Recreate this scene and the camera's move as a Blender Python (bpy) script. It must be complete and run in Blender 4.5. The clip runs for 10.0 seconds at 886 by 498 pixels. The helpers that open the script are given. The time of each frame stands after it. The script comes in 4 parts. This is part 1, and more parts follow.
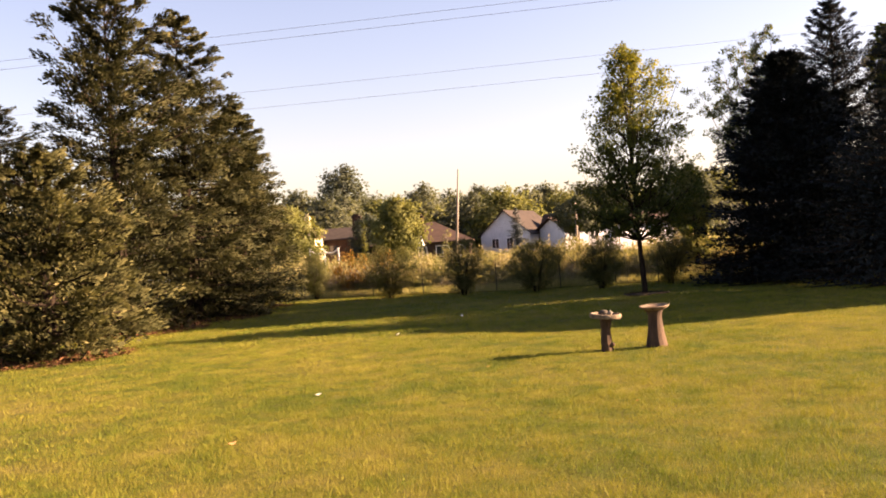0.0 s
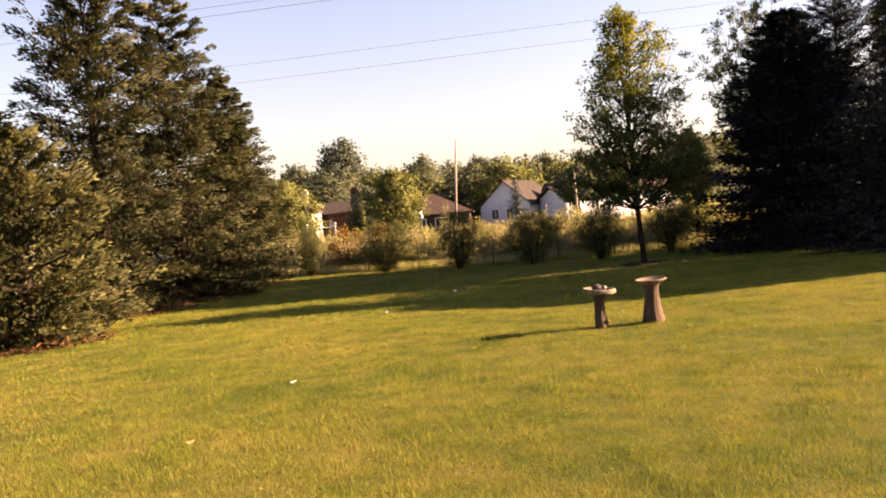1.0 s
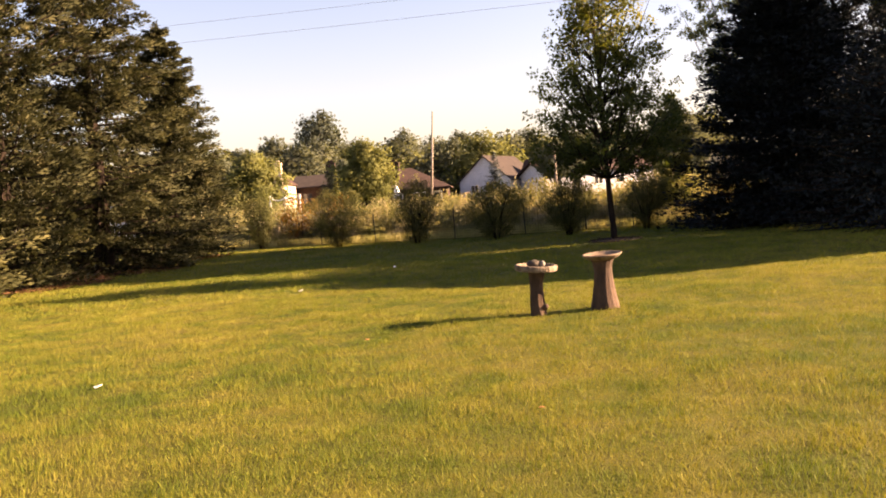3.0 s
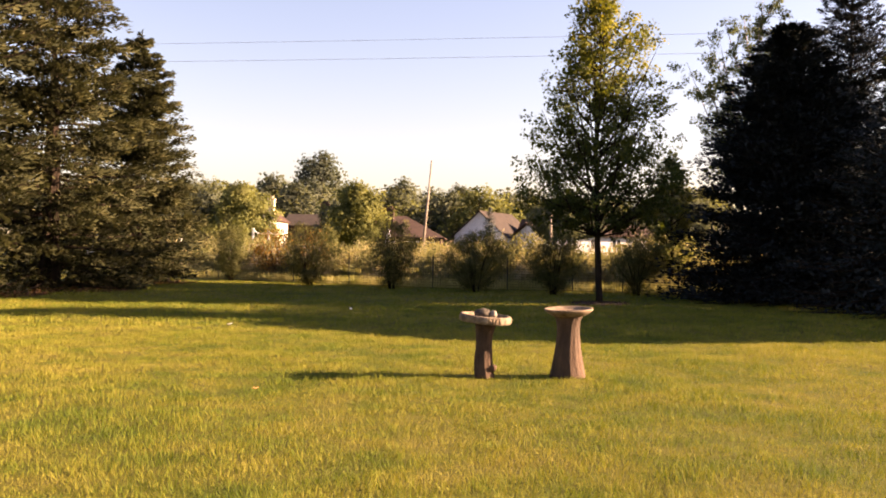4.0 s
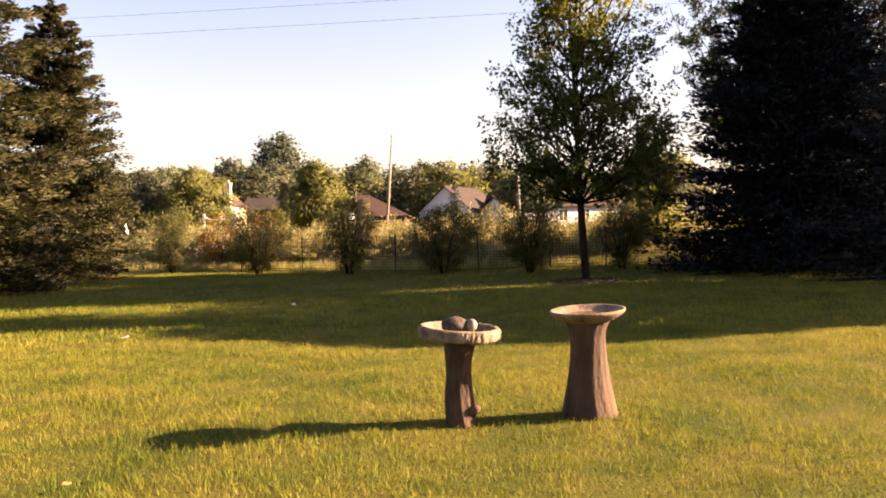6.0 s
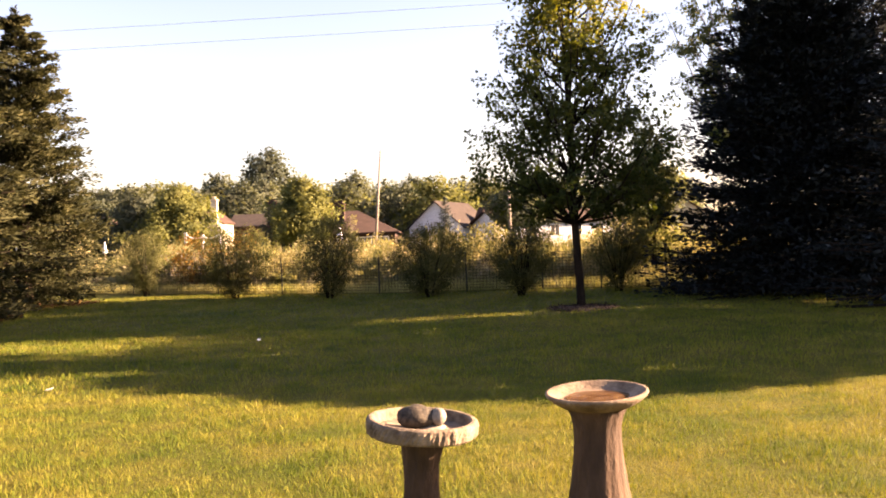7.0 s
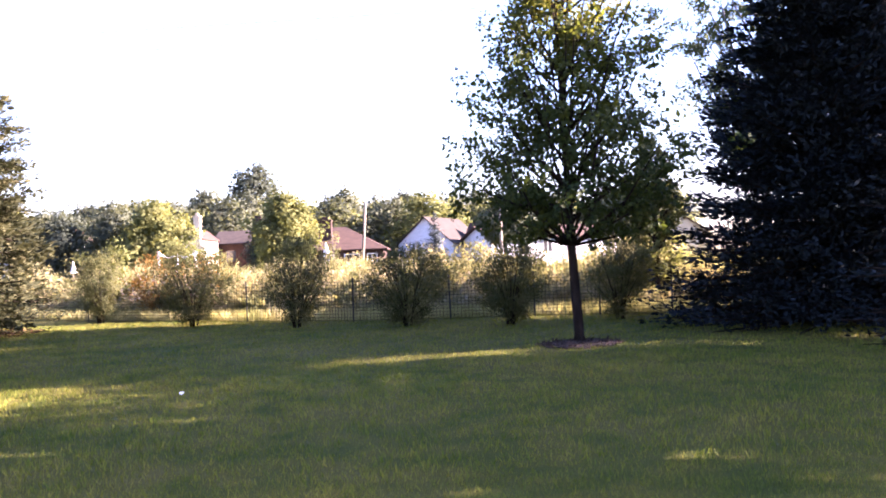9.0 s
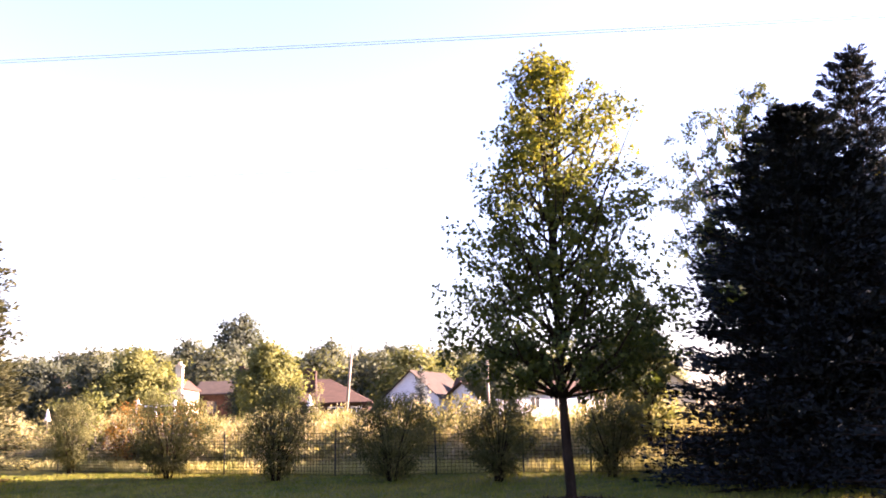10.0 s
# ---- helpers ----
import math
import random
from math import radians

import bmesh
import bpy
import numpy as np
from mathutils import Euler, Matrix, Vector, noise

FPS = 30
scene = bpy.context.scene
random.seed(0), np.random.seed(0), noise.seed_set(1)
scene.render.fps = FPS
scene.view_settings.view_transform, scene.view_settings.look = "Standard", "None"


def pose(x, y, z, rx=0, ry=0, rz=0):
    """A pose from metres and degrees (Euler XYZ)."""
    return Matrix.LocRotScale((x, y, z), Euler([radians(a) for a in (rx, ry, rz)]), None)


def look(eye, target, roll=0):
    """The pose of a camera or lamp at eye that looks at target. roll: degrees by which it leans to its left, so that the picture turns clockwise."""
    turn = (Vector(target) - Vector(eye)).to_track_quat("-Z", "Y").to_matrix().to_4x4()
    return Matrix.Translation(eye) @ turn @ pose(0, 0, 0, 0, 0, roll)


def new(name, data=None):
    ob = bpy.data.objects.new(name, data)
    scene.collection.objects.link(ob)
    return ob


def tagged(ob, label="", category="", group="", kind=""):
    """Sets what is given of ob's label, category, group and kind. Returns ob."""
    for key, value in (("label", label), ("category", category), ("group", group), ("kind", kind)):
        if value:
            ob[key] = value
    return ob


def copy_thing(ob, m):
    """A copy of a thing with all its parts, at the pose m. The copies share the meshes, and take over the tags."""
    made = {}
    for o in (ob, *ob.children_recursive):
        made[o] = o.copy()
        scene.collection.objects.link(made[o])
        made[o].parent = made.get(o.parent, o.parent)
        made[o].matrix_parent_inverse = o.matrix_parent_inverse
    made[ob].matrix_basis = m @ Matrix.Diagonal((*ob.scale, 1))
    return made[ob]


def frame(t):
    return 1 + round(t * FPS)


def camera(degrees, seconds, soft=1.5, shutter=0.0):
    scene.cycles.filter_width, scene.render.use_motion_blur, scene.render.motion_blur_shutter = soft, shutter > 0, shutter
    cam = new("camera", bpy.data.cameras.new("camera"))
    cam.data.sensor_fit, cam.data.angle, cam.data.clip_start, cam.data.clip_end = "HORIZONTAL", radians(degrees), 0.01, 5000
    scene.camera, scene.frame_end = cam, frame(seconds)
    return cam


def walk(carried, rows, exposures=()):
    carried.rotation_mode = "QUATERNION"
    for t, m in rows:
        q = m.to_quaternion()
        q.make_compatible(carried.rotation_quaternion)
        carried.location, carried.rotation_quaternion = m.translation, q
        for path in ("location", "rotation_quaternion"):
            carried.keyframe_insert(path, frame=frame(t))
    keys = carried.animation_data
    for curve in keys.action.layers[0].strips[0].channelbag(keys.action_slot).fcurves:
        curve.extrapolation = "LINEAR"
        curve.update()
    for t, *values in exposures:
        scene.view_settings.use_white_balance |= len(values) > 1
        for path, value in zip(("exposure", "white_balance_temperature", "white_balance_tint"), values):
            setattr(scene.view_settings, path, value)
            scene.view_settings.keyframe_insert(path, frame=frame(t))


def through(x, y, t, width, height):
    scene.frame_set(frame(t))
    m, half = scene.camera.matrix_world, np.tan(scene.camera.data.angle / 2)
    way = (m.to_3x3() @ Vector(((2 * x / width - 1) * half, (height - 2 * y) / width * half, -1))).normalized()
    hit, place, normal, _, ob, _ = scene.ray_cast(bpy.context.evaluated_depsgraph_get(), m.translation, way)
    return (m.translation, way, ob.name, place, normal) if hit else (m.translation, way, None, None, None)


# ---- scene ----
cam = camera(54.3, 10.0, soft=1.9)
PATH = [
    (0, (-1.303, -6.343, 1.882), (-1.423, -4.346, 1.892), -4.1),
    (0.5, (-1.225, -6.061, 1.901), (-1.366, -4.069, 1.805), -4.6),
    (1, (-1.049, -5.542, 1.913), (-1.179, -3.547, 1.858), -5.3),
    (1.5, (-0.831, -4.867, 1.878), (-0.942, -2.872, 1.796), -4.6),
    (2, (-0.633, -4.132, 1.769), (-0.722, -2.136, 1.679), -4.1),
    (3.3, (0.071, -1.773, 1.456), (-0.033, 0.221, 1.344), -4.5),
    (3.5, (0.183, -1.331, 1.385), (0.088, 0.666, 1.333), -3.1),
    (4, (0.44, -0.253, 1.253), (0.353, 1.745, 1.268), 1.0),
    (4.5, (0.508, 0.657, 1.157), (0.451, 2.656, 1.141), 1.6),
    (5, (0.424, 1.491, 1.123), (0.389, 3.491, 1.12), -2.0),
    (5.5, (0.404, 2.28, 1.123), (0.366, 4.279, 1.091), -3.2),
    (5.7, (0.411, 2.558, 1.175), (0.384, 4.558, 1.137), -2.3),
    (6.8, (0.591, 4.25, 1.424), (0.59, 6.25, 1.403), -1.4),
    (7, (0.615, 4.525, 1.465), (0.624, 6.525, 1.459), -2.1),
    (7.5, (0.596, 5.01, 1.604), (0.595, 7.01, 1.582), -5.6),
    (8, (0.708, 5.69, 1.663), (0.699, 7.69, 1.623), -6.0),
    (8.5, (0.885, 6.47, 1.67), (0.889, 8.469, 1.624), -2.2),
    (9, (0.977, 7.252, 1.644), (1.004, 9.252, 1.673), -2.3),
    (9.5, (1.0, 7.904, 1.612), (1.052, 9.902, 1.68), -2.5),
    (10, (0.941, 7.492, 1.545), (1.008, 9.454, 1.927), -1.3),
]
# the camera opens up as shade fills its view: seconds, stops, kelvin, tint
EXPOSURES = [(0, 2.88, 7450, 42), (5.7, 2.96, 7450, 42), (7.0, 3.31, 7300, 42), (8.0, 3.6, 6950, 44), (8.5, 3.9, 6100, 48), (9.0, 4.17, 5350, 52), (9.6, 4.17, 5350, 52), (10.0, 3.97, 6100, 53)]
walk(cam, [(t, look(eye, target, roll)) for t, eye, target, roll in PATH], exposures=EXPOSURES)

# ---- world, sun ----
SUN_EL, SUN_AZ = 20.5, 84.0
world = bpy.data.worlds.new("world")
scene.world = world
world.use_nodes = True
wn = world.node_tree
sky = wn.nodes.new("ShaderNodeTexSky")
sky.sky_type = "NISHITA"
sky.sun_disc = False
sky.sun_elevation = radians(SUN_EL)
sky.sun_rotation = radians(SUN_AZ)
sky.air_density = 1.3
sky.dust_density = 1.0
sky.ozone_density = 2.0
wn.links.new(sky.outputs[0], wn.nodes["Background"].inputs[0])
wn.nodes["Background"].inputs[1].default_value = 0.0368
sun = new("sun", bpy.data.lights.new("sun", "SUN"))
sun.data.energy = 5.0
sun.data.angle = radians(0.55)
sun.data.color = (1.0, 0.82, 0.5)
to_sun = Vector((math.sin(radians(SUN_AZ)) * math.cos(radians(SUN_EL)), math.cos(radians(SUN_AZ)) * math.cos(radians(SUN_EL)), math.sin(radians(SUN_EL))))
sun.matrix_world = look(to_sun * 60, (0, 0, 0))


# ---- materials ----
def ramp(nt, fac, stops):
    r = nt.nodes.new("ShaderNodeValToRGB")
    el = r.color_ramp.elements
    while len(el) < len(stops):
        el.new(0.5)
    for e, (p, c) in zip(el, stops):
        e.position, e.color = p, (*c, 1)
    nt.links.new(fac, r.inputs[0])
    return r.outputs[0]


def noise_out(nt, scale, detail=3.0, coord="Object", stretch=(1, 1, 1), rough=0.55):
    tc = nt.nodes.new("ShaderNodeTexCoord")
    mp = nt.nodes.new("ShaderNodeMapping")
    mp.inputs["Scale"].default_value = stretch
    n = nt.nodes.new("ShaderNodeTexNoise")
    n.inputs["Scale"].default_value = scale
    n.inputs["Detail"].default_value = detail
    n.inputs["Roughness"].default_value = rough
    nt.links.new(tc.outputs[coord], mp.inputs[0])
    nt.links.new(mp.outputs[0], n.inputs["Vector"])
    return n.outputs["Fac"]


def mix(nt, fac, a, b, mode="MIX"):
    m = nt.nodes.new("ShaderNodeMix")
    m.data_type, m.blend_type = "RGBA", mode
    for sock, v in ((m.inputs[0], fac), (m.inputs[6], a), (m.inputs[7], b)):
        if isinstance(v, (int, float)):
            sock.default_value = v
        elif isinstance(v, tuple):
            sock.default_value = (*v, 1)
        else:
            nt.links.new(v, sock)
    return m.outputs[2]


def base_mat(name, rough=0.8, metal=0.0, spec=0.3):
    m = bpy.data.materials.new(name)
    m.use_nodes = True
    nt = m.node_tree
    p = nt.nodes["Principled BSDF"]
    p.inputs["Roughness"].default_value = rough
    p.inputs["Metallic"].default_value = metal
    p.inputs["Specular IOR Level"].default_value = spec
    return m, nt, p


def bump(nt, p, height, strength, distance):
    b = nt.nodes.new("ShaderNodeBump")
    b.inputs["Strength"].default_value = strength
    b.inputs["Distance"].default_value = distance
    nt.links.new(height, b.inputs["Height"])
    nt.links.new(b.outputs[0], p.inputs["Normal"])


def solid_mat(name, lo, hi, scale=6.0, rough=0.8, metal=0.0, spec=0.3, bumps=(0.4, 0.01), stretch=(1, 1, 1), fine=40.0):
    """A grainy surface between two tones: blotches at one scale, grain at another."""
    m, nt, p = base_mat(name, rough, metal, spec)
    big = noise_out(nt, scale, 4, "Object", stretch)
    small = noise_out(nt, fine, 3, "Object", stretch)
    c = ramp(nt, big, [(0.32, lo), (0.68, hi)])
    g = ramp(nt, small, [(0.3, (0.7, 0.7, 0.7)), (0.7, (1.15, 1.15, 1.15))])
    nt.links.new(mix(nt, 0.8, c, g, "MULTIPLY"), p.inputs["Base Color"])
    bump(nt, p, small, *bumps)
    return m


def leaf_mat(name, stops, through=0.35, tint=(1.15, 1.1, 0.6), rough=0.85, patch=0.6, patch_scale=0.5, spec=0.05):
    """Leaves, needles and blades: tone by piece, drifting over the plant; thin ones let light through."""
    m, nt, p = base_mat(name, rough, 0, spec)
    geo = nt.nodes.new("ShaderNodeNewGeometry")
    big = noise_out(nt, patch_scale, 2)
    add = nt.nodes.new("ShaderNodeMath")
    add.operation = "MULTIPLY_ADD"
    nt.links.new(big, add.inputs[0])
    add.inputs[1].default_value = patch * 2
    sub = nt.nodes.new("ShaderNodeMath")
    sub.operation = "MULTIPLY_ADD"
    nt.links.new(geo.outputs["Random Per Island"], sub.inputs[0])
    sub.inputs[1].default_value = 1 - patch
    sub.inputs[2].default_value = -patch * 0.5
    nt.links.new(sub.outputs[0], add.inputs[2])
    c = ramp(nt, add.outputs[0], stops)
    nt.links.new(c, p.inputs["Base Color"])
    if through:
        tr = nt.nodes.new("ShaderNodeBsdfTranslucent")
        nt.links.new(mix(nt, 1.0, c, tint, "MULTIPLY"), tr.inputs[0])
        ms = nt.nodes.new("ShaderNodeMixShader")
        ms.inputs[0].default_value = through
        nt.links.new(p.outputs[0], ms.inputs[1])
        nt.links.new(tr.outputs[0], ms.inputs[2])
        nt.links.new(ms.outputs[0], nt.nodes["Material Output"].inputs[0])
    return m


# lawn: green, with straw-dry drifts; the same drift runs through soil and blades
def lawn_tone(nt, extra=None):
    drift = noise_out(nt, 0.28, 3)
    spot = noise_out(nt, 1.7, 3)
    a = nt.nodes.new("ShaderNodeMath")
    a.operation = "MULTIPLY_ADD"
    nt.links.new(spot, a.inputs[0])
    a.inputs[1].default_value = 0.75
    h = nt.nodes.new("ShaderNodeMath")
    h.operation = "MULTIPLY"
    nt.links.new(drift, h.inputs[0])
    h.inputs[1].default_value = 0.75
    nt.links.new(h.outputs[0], a.inputs[2])
    out = a.outputs[0]
    if extra is not None:
        e = nt.nodes.new("ShaderNodeMath")
        e.operation = "MULTIPLY_ADD"
        nt.links.new(extra, e.inputs[0])
        e.inputs[1].default_value = 0.34
        s = nt.nodes.new("ShaderNodeMath")
        s.operation = "SUBTRACT"
        nt.links.new(out, s.inputs[0])
        s.inputs[1].default_value = 0.25
        nt.links.new(s.outputs[0], e.inputs[2])
        out = e.outputs[0]
    return out


LAWN = [(0.3, (0.037, 0.068, 0.0085)), (0.55, (0.096, 0.127, 0.0135)), (0.78, (0.178, 0.17, 0.024)), (1.0, (0.228, 0.194, 0.045))]


def lawn_mats():
    m, nt, p = base_mat("lawn_soil", 0.95, 0, 0.1)
    c = ramp(nt, lawn_tone(nt), [(q, tuple(v * 0.46 for v in col)) for q, col in LAWN])
    fine = noise_out(nt, 60, 3)
    g = ramp(nt, fine, [(0.25, (0.5, 0.5, 0.5)), (0.75, (1.25, 1.25, 1.25))])
    nt.links.new(mix(nt, 1.0, c, g, "MULTIPLY"), p.inputs["Base Color"])
    bump(nt, p, fine, 0.9, 0.03)
    b, nt, p = base_mat("grass_blade", 0.72, 0, 0.12)
    geo = nt.nodes.new("ShaderNodeNewGeometry")
    c = ramp(nt, lawn_tone(nt, geo.outputs["Random Per Island"]), LAWN)
    nt.links.new(c, p.inputs["Base Color"])
    tr = nt.nodes.new("ShaderNodeBsdfTranslucent")
    nt.links.new(mix(nt, 1.0, c, (1.1, 1.05, 0.6), "MULTIPLY"), tr.inputs[0])
    ms = nt.nodes.new("ShaderNodeMixShader")
    ms.inputs[0].default_value = 0.3
    nt.links.new(p.outputs[0], ms.inputs[1])
    nt.links.new(tr.outputs[0], ms.inputs[2])
    nt.links.new(ms.outputs[0], nt.nodes["Material Output"].inputs[0])
    return m, b


M_SOIL, M_BLADE = lawn_mats()
# pale stops stand in for sunlit bough tips, scattered by the patch noise
M_SPRUCE = leaf_mat("spruce_needles", [(0.1, (0.007, 0.009, 0.004)), (0.45, (0.024, 0.026, 0.0112)), (0.75, (0.058, 0.057, 0.0255)), (1.0, (0.12, 0.105, 0.052))], 0.28, tint=(1.05, 1.05, 0.85), rough=0.8, patch=0.86, patch_scale=1.9, spec=0.06)
M_SPRUCE_YOUNG = leaf_mat("young_spruce_needles", [(0.1, (0.013, 0.016, 0.007)), (0.45, (0.044, 0.045, 0.018)), (0.75, (0.1, 0.094, 0.038)), (1.0, (0.17, 0.145, 0.066))], 0.34, tint=(1.05, 1.05, 0.85), rough=0.8, patch=0.86, patch_scale=2.2, spec=0.06)
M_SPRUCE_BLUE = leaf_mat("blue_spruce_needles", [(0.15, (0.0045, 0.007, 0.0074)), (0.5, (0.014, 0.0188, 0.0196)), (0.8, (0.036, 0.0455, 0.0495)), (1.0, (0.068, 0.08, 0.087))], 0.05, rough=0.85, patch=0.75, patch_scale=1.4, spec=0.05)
M_SPRUCE_PALE = leaf_mat("pale_blue_needles", [(0.15, (0.035, 0.045, 0.045)), (0.6, (0.08, 0.095, 0.095)), (1.0, (0.13, 0.14, 0.13))], 0.06, rough=0.85, patch=0.5, spec=0.06)
M_FIELD = leaf_mat("field_grass", [(0.1, (0.175, 0.19, 0.05985)), (0.5, (0.3305, 0.31, 0.1297)), (1.0, (0.4666, 0.41, 0.2195))], 0.4, patch=0.7, patch_scale=0.8)
M_MAPLE = leaf_mat("maple_leaves", [(0.1, (0.014, 0.024, 0.007)), (0.5, (0.04, 0.054, 0.0115)), (0.76, (0.125, 0.12, 0.017)), (0.92, (0.28, 0.22, 0.024))], 0.34, patch=0.75, patch_scale=0.7, spec=0.1)


def maple_mat():
    """Green maple leaves, yellowed on young top shoots; height also paints sunlit top, shaded base."""
    m, nt, p = base_mat("yellowing_maple_leaves", 0.7, 0, 0.15)
    geo = nt.nodes.new("ShaderNodeNewGeometry")
    tc = nt.nodes.new("ShaderNodeTexCoord")
    xyz = nt.nodes.new("ShaderNodeSeparateXYZ")
    nt.links.new(tc.outputs["Object"], xyz.inputs[0])
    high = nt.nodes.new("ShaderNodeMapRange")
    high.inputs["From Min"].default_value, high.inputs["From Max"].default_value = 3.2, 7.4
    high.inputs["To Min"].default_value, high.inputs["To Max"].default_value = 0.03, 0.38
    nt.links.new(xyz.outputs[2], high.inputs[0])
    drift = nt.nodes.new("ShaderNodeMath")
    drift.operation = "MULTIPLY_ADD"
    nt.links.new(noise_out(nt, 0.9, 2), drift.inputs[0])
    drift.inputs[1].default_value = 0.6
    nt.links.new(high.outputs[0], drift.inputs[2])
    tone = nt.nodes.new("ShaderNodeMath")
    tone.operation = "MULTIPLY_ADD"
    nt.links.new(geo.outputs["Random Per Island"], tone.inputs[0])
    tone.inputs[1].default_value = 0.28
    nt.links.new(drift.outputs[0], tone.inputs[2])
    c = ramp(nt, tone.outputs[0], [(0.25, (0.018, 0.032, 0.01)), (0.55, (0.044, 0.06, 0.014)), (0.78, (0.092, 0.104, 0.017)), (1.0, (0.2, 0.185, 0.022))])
    nt.links.new(c, p.inputs["Base Color"])
    tr = nt.nodes.new("ShaderNodeBsdfTranslucent")
    nt.links.new(mix(nt, 1.0, c, (1.3, 1.2, 0.5), "MULTIPLY"), tr.inputs[0])
    ms = nt.nodes.new("ShaderNodeMixShader")
    ms.inputs[0].default_value = 0.42
    nt.links.new(p.outputs[0], ms.inputs[1])
    nt.links.new(tr.outputs[0], ms.inputs[2])
    nt.links.new(ms.outputs[0], nt.nodes["Material Output"].inputs[0])
    return m


M_MAPLE_TOP = maple_mat()
M_WILLOW = leaf_mat("grey_green_leaves", [(0.1, (0.04, 0.056, 0.024)), (0.6, (0.088, 0.104, 0.04)), (1.0, (0.152, 0.144, 0.056))], 0.4, patch=0.68)
M_SHRUB = leaf_mat("shrub_leaves", [(0.1, (0.036, 0.046, 0.02)), (0.5, (0.088, 0.092, 0.038)), (0.85, (0.15, 0.138, 0.06)), (1.0, (0.2, 0.155, 0.07))], 0.45, patch=0.75, patch_scale=0.9)
M_WEED = leaf_mat("meadow_weeds", [(0.1, (0.05966, 0.07181, 0.02529)), (0.36, (0.1326, 0.1346, 0.05518)), (0.6, (0.2376, 0.211, 0.1092)), (0.86, (0.3978, 0.3366, 0.2242)), (1.0, (0.2431, 0.1459, 0.09196))], 0.4, patch=0.8, patch_scale=0.55)
M_FAR_YG = leaf_mat("lime_green_leaves", [(0.1, (0.066, 0.076, 0.026)), (0.6, (0.125, 0.132, 0.046)), (1.0, (0.17, 0.165, 0.066))], 0.4, patch=0.85, patch_scale=0.5)
# far olive and dark greens are paler and bluer, distance haze mixed in
M_FAR_OLIVE = leaf_mat("hazy_olive_leaves", [(0.1, (0.062, 0.072, 0.05)), (0.6, (0.092, 0.102, 0.067)), (1.0, (0.12, 0.122, 0.078))], 0.4, patch=0.88, patch_scale=0.25)
M_FAR_DARK = leaf_mat("hazy_dark_green_leaves", [(0.1, (0.042, 0.052, 0.039)), (0.6, (0.067, 0.078, 0.056)), (1.0, (0.095, 0.1, 0.068))], 0.36, patch=0.88, patch_scale=0.25)
M_ORANGE = leaf_mat("turning_orange_leaves", [(0.1, (0.078, 0.065, 0.0163)), (0.5, (0.195, 0.111, 0.026)), (1.0, (0.273, 0.13, 0.039))], 0.35, patch=0.35)
M_BARK = solid_mat("bark", (0.011, 0.008, 0.006), (0.032, 0.023, 0.017), 9, 0.95, spec=0.05, bumps=(0.8, 0.02), stretch=(1, 1, 0.25))
M_BARK_GREY = solid_mat("grey_bark", (0.12, 0.1, 0.085), (0.26, 0.22, 0.18), 10, 0.95, bumps=(0.8, 0.015), stretch=(1, 1, 0.3))
M_CAST = solid_mat("cast_concrete_brown", (0.03, 0.0175, 0.0105), (0.085, 0.05, 0.03), 8, 0.9, bumps=(0.8, 0.01), stretch=(1, 1, 0.35), fine=55)
M_CAST_PALE = solid_mat("cast_concrete_pale", (0.085, 0.054, 0.033), (0.24, 0.175, 0.118), 9, 0.9, bumps=(0.7, 0.008), fine=60)
M_BASIN = solid_mat("cast_concrete_cream", (0.085, 0.06, 0.04), (0.23, 0.175, 0.12), 13, 0.9, bumps=(0.9, 0.01), fine=45)
M_STONE_DARK = solid_mat("dark_field_stone", (0.01, 0.0085, 0.0065), (0.075, 0.06, 0.043), 38, 0.85, bumps=(0.6, 0.006), fine=90)
M_STONE_PALE = solid_mat("pale_stone", (0.13, 0.11, 0.085), (0.25, 0.22, 0.175), 20, 0.8, bumps=(0.4, 0.004), fine=90)
M_MULCH = solid_mat("wood_mulch", (0.009, 0.0045, 0.003), (0.034, 0.015, 0.009), 14, 0.95, bumps=(1.0, 0.03), fine=50)
M_POST = solid_mat("dark_steel_post", (0.02, 0.022, 0.02), (0.05, 0.05, 0.045), 8, 0.6, 0.3)
M_WIRE = solid_mat("dark_wire", (0.018, 0.017, 0.016), (0.035, 0.033, 0.03), 5, 0.6, 0.4)
M_CABLE = solid_mat("aluminium_cable", (0.22, 0.22, 0.24), (0.34, 0.34, 0.36), 2, 0.5, 0.6)
M_POLE = solid_mat("weathered_pole", (0.168, 0.133, 0.105), (0.294, 0.245, 0.203), 3, 0.9, stretch=(1, 1, 0.1))
M_WHITE = solid_mat("white_siding", (0.501, 0.508, 0.533), (0.605, 0.605, 0.621), 0.7, 0.7, fine=6)
M_CREAM = solid_mat("cream_siding", (0.476, 0.391, 0.281), (0.612, 0.51, 0.374), 0.9, 0.75, fine=8)
M_BROWN = solid_mat("brown_brick", (0.034, 0.018, 0.013), (0.06, 0.032, 0.023), 1.2, 0.9, fine=9)
M_ROOF = solid_mat("brown_shingles", (0.036, 0.019, 0.013), (0.062, 0.033, 0.023), 1.4, 0.95, fine=7)
M_ROOF_DARK = solid_mat("dark_shingles", (0.022, 0.015, 0.012), (0.04, 0.028, 0.022), 1.4, 0.95, fine=7)
M_GLASS = solid_mat("dark_window_glass", (0.02, 0.024, 0.03), (0.04, 0.045, 0.05), 1, 0.08, spec=0.6, bumps=(0.02, 0.001))
M_TRIM = solid_mat("white_trim", (0.68, 0.68, 0.68), (0.78, 0.78, 0.77), 2, 0.6)
M_LITTER = solid_mat("pale_scrap", (0.63, 0.612, 0.558), (0.765, 0.747, 0.702), 20, 0.7)
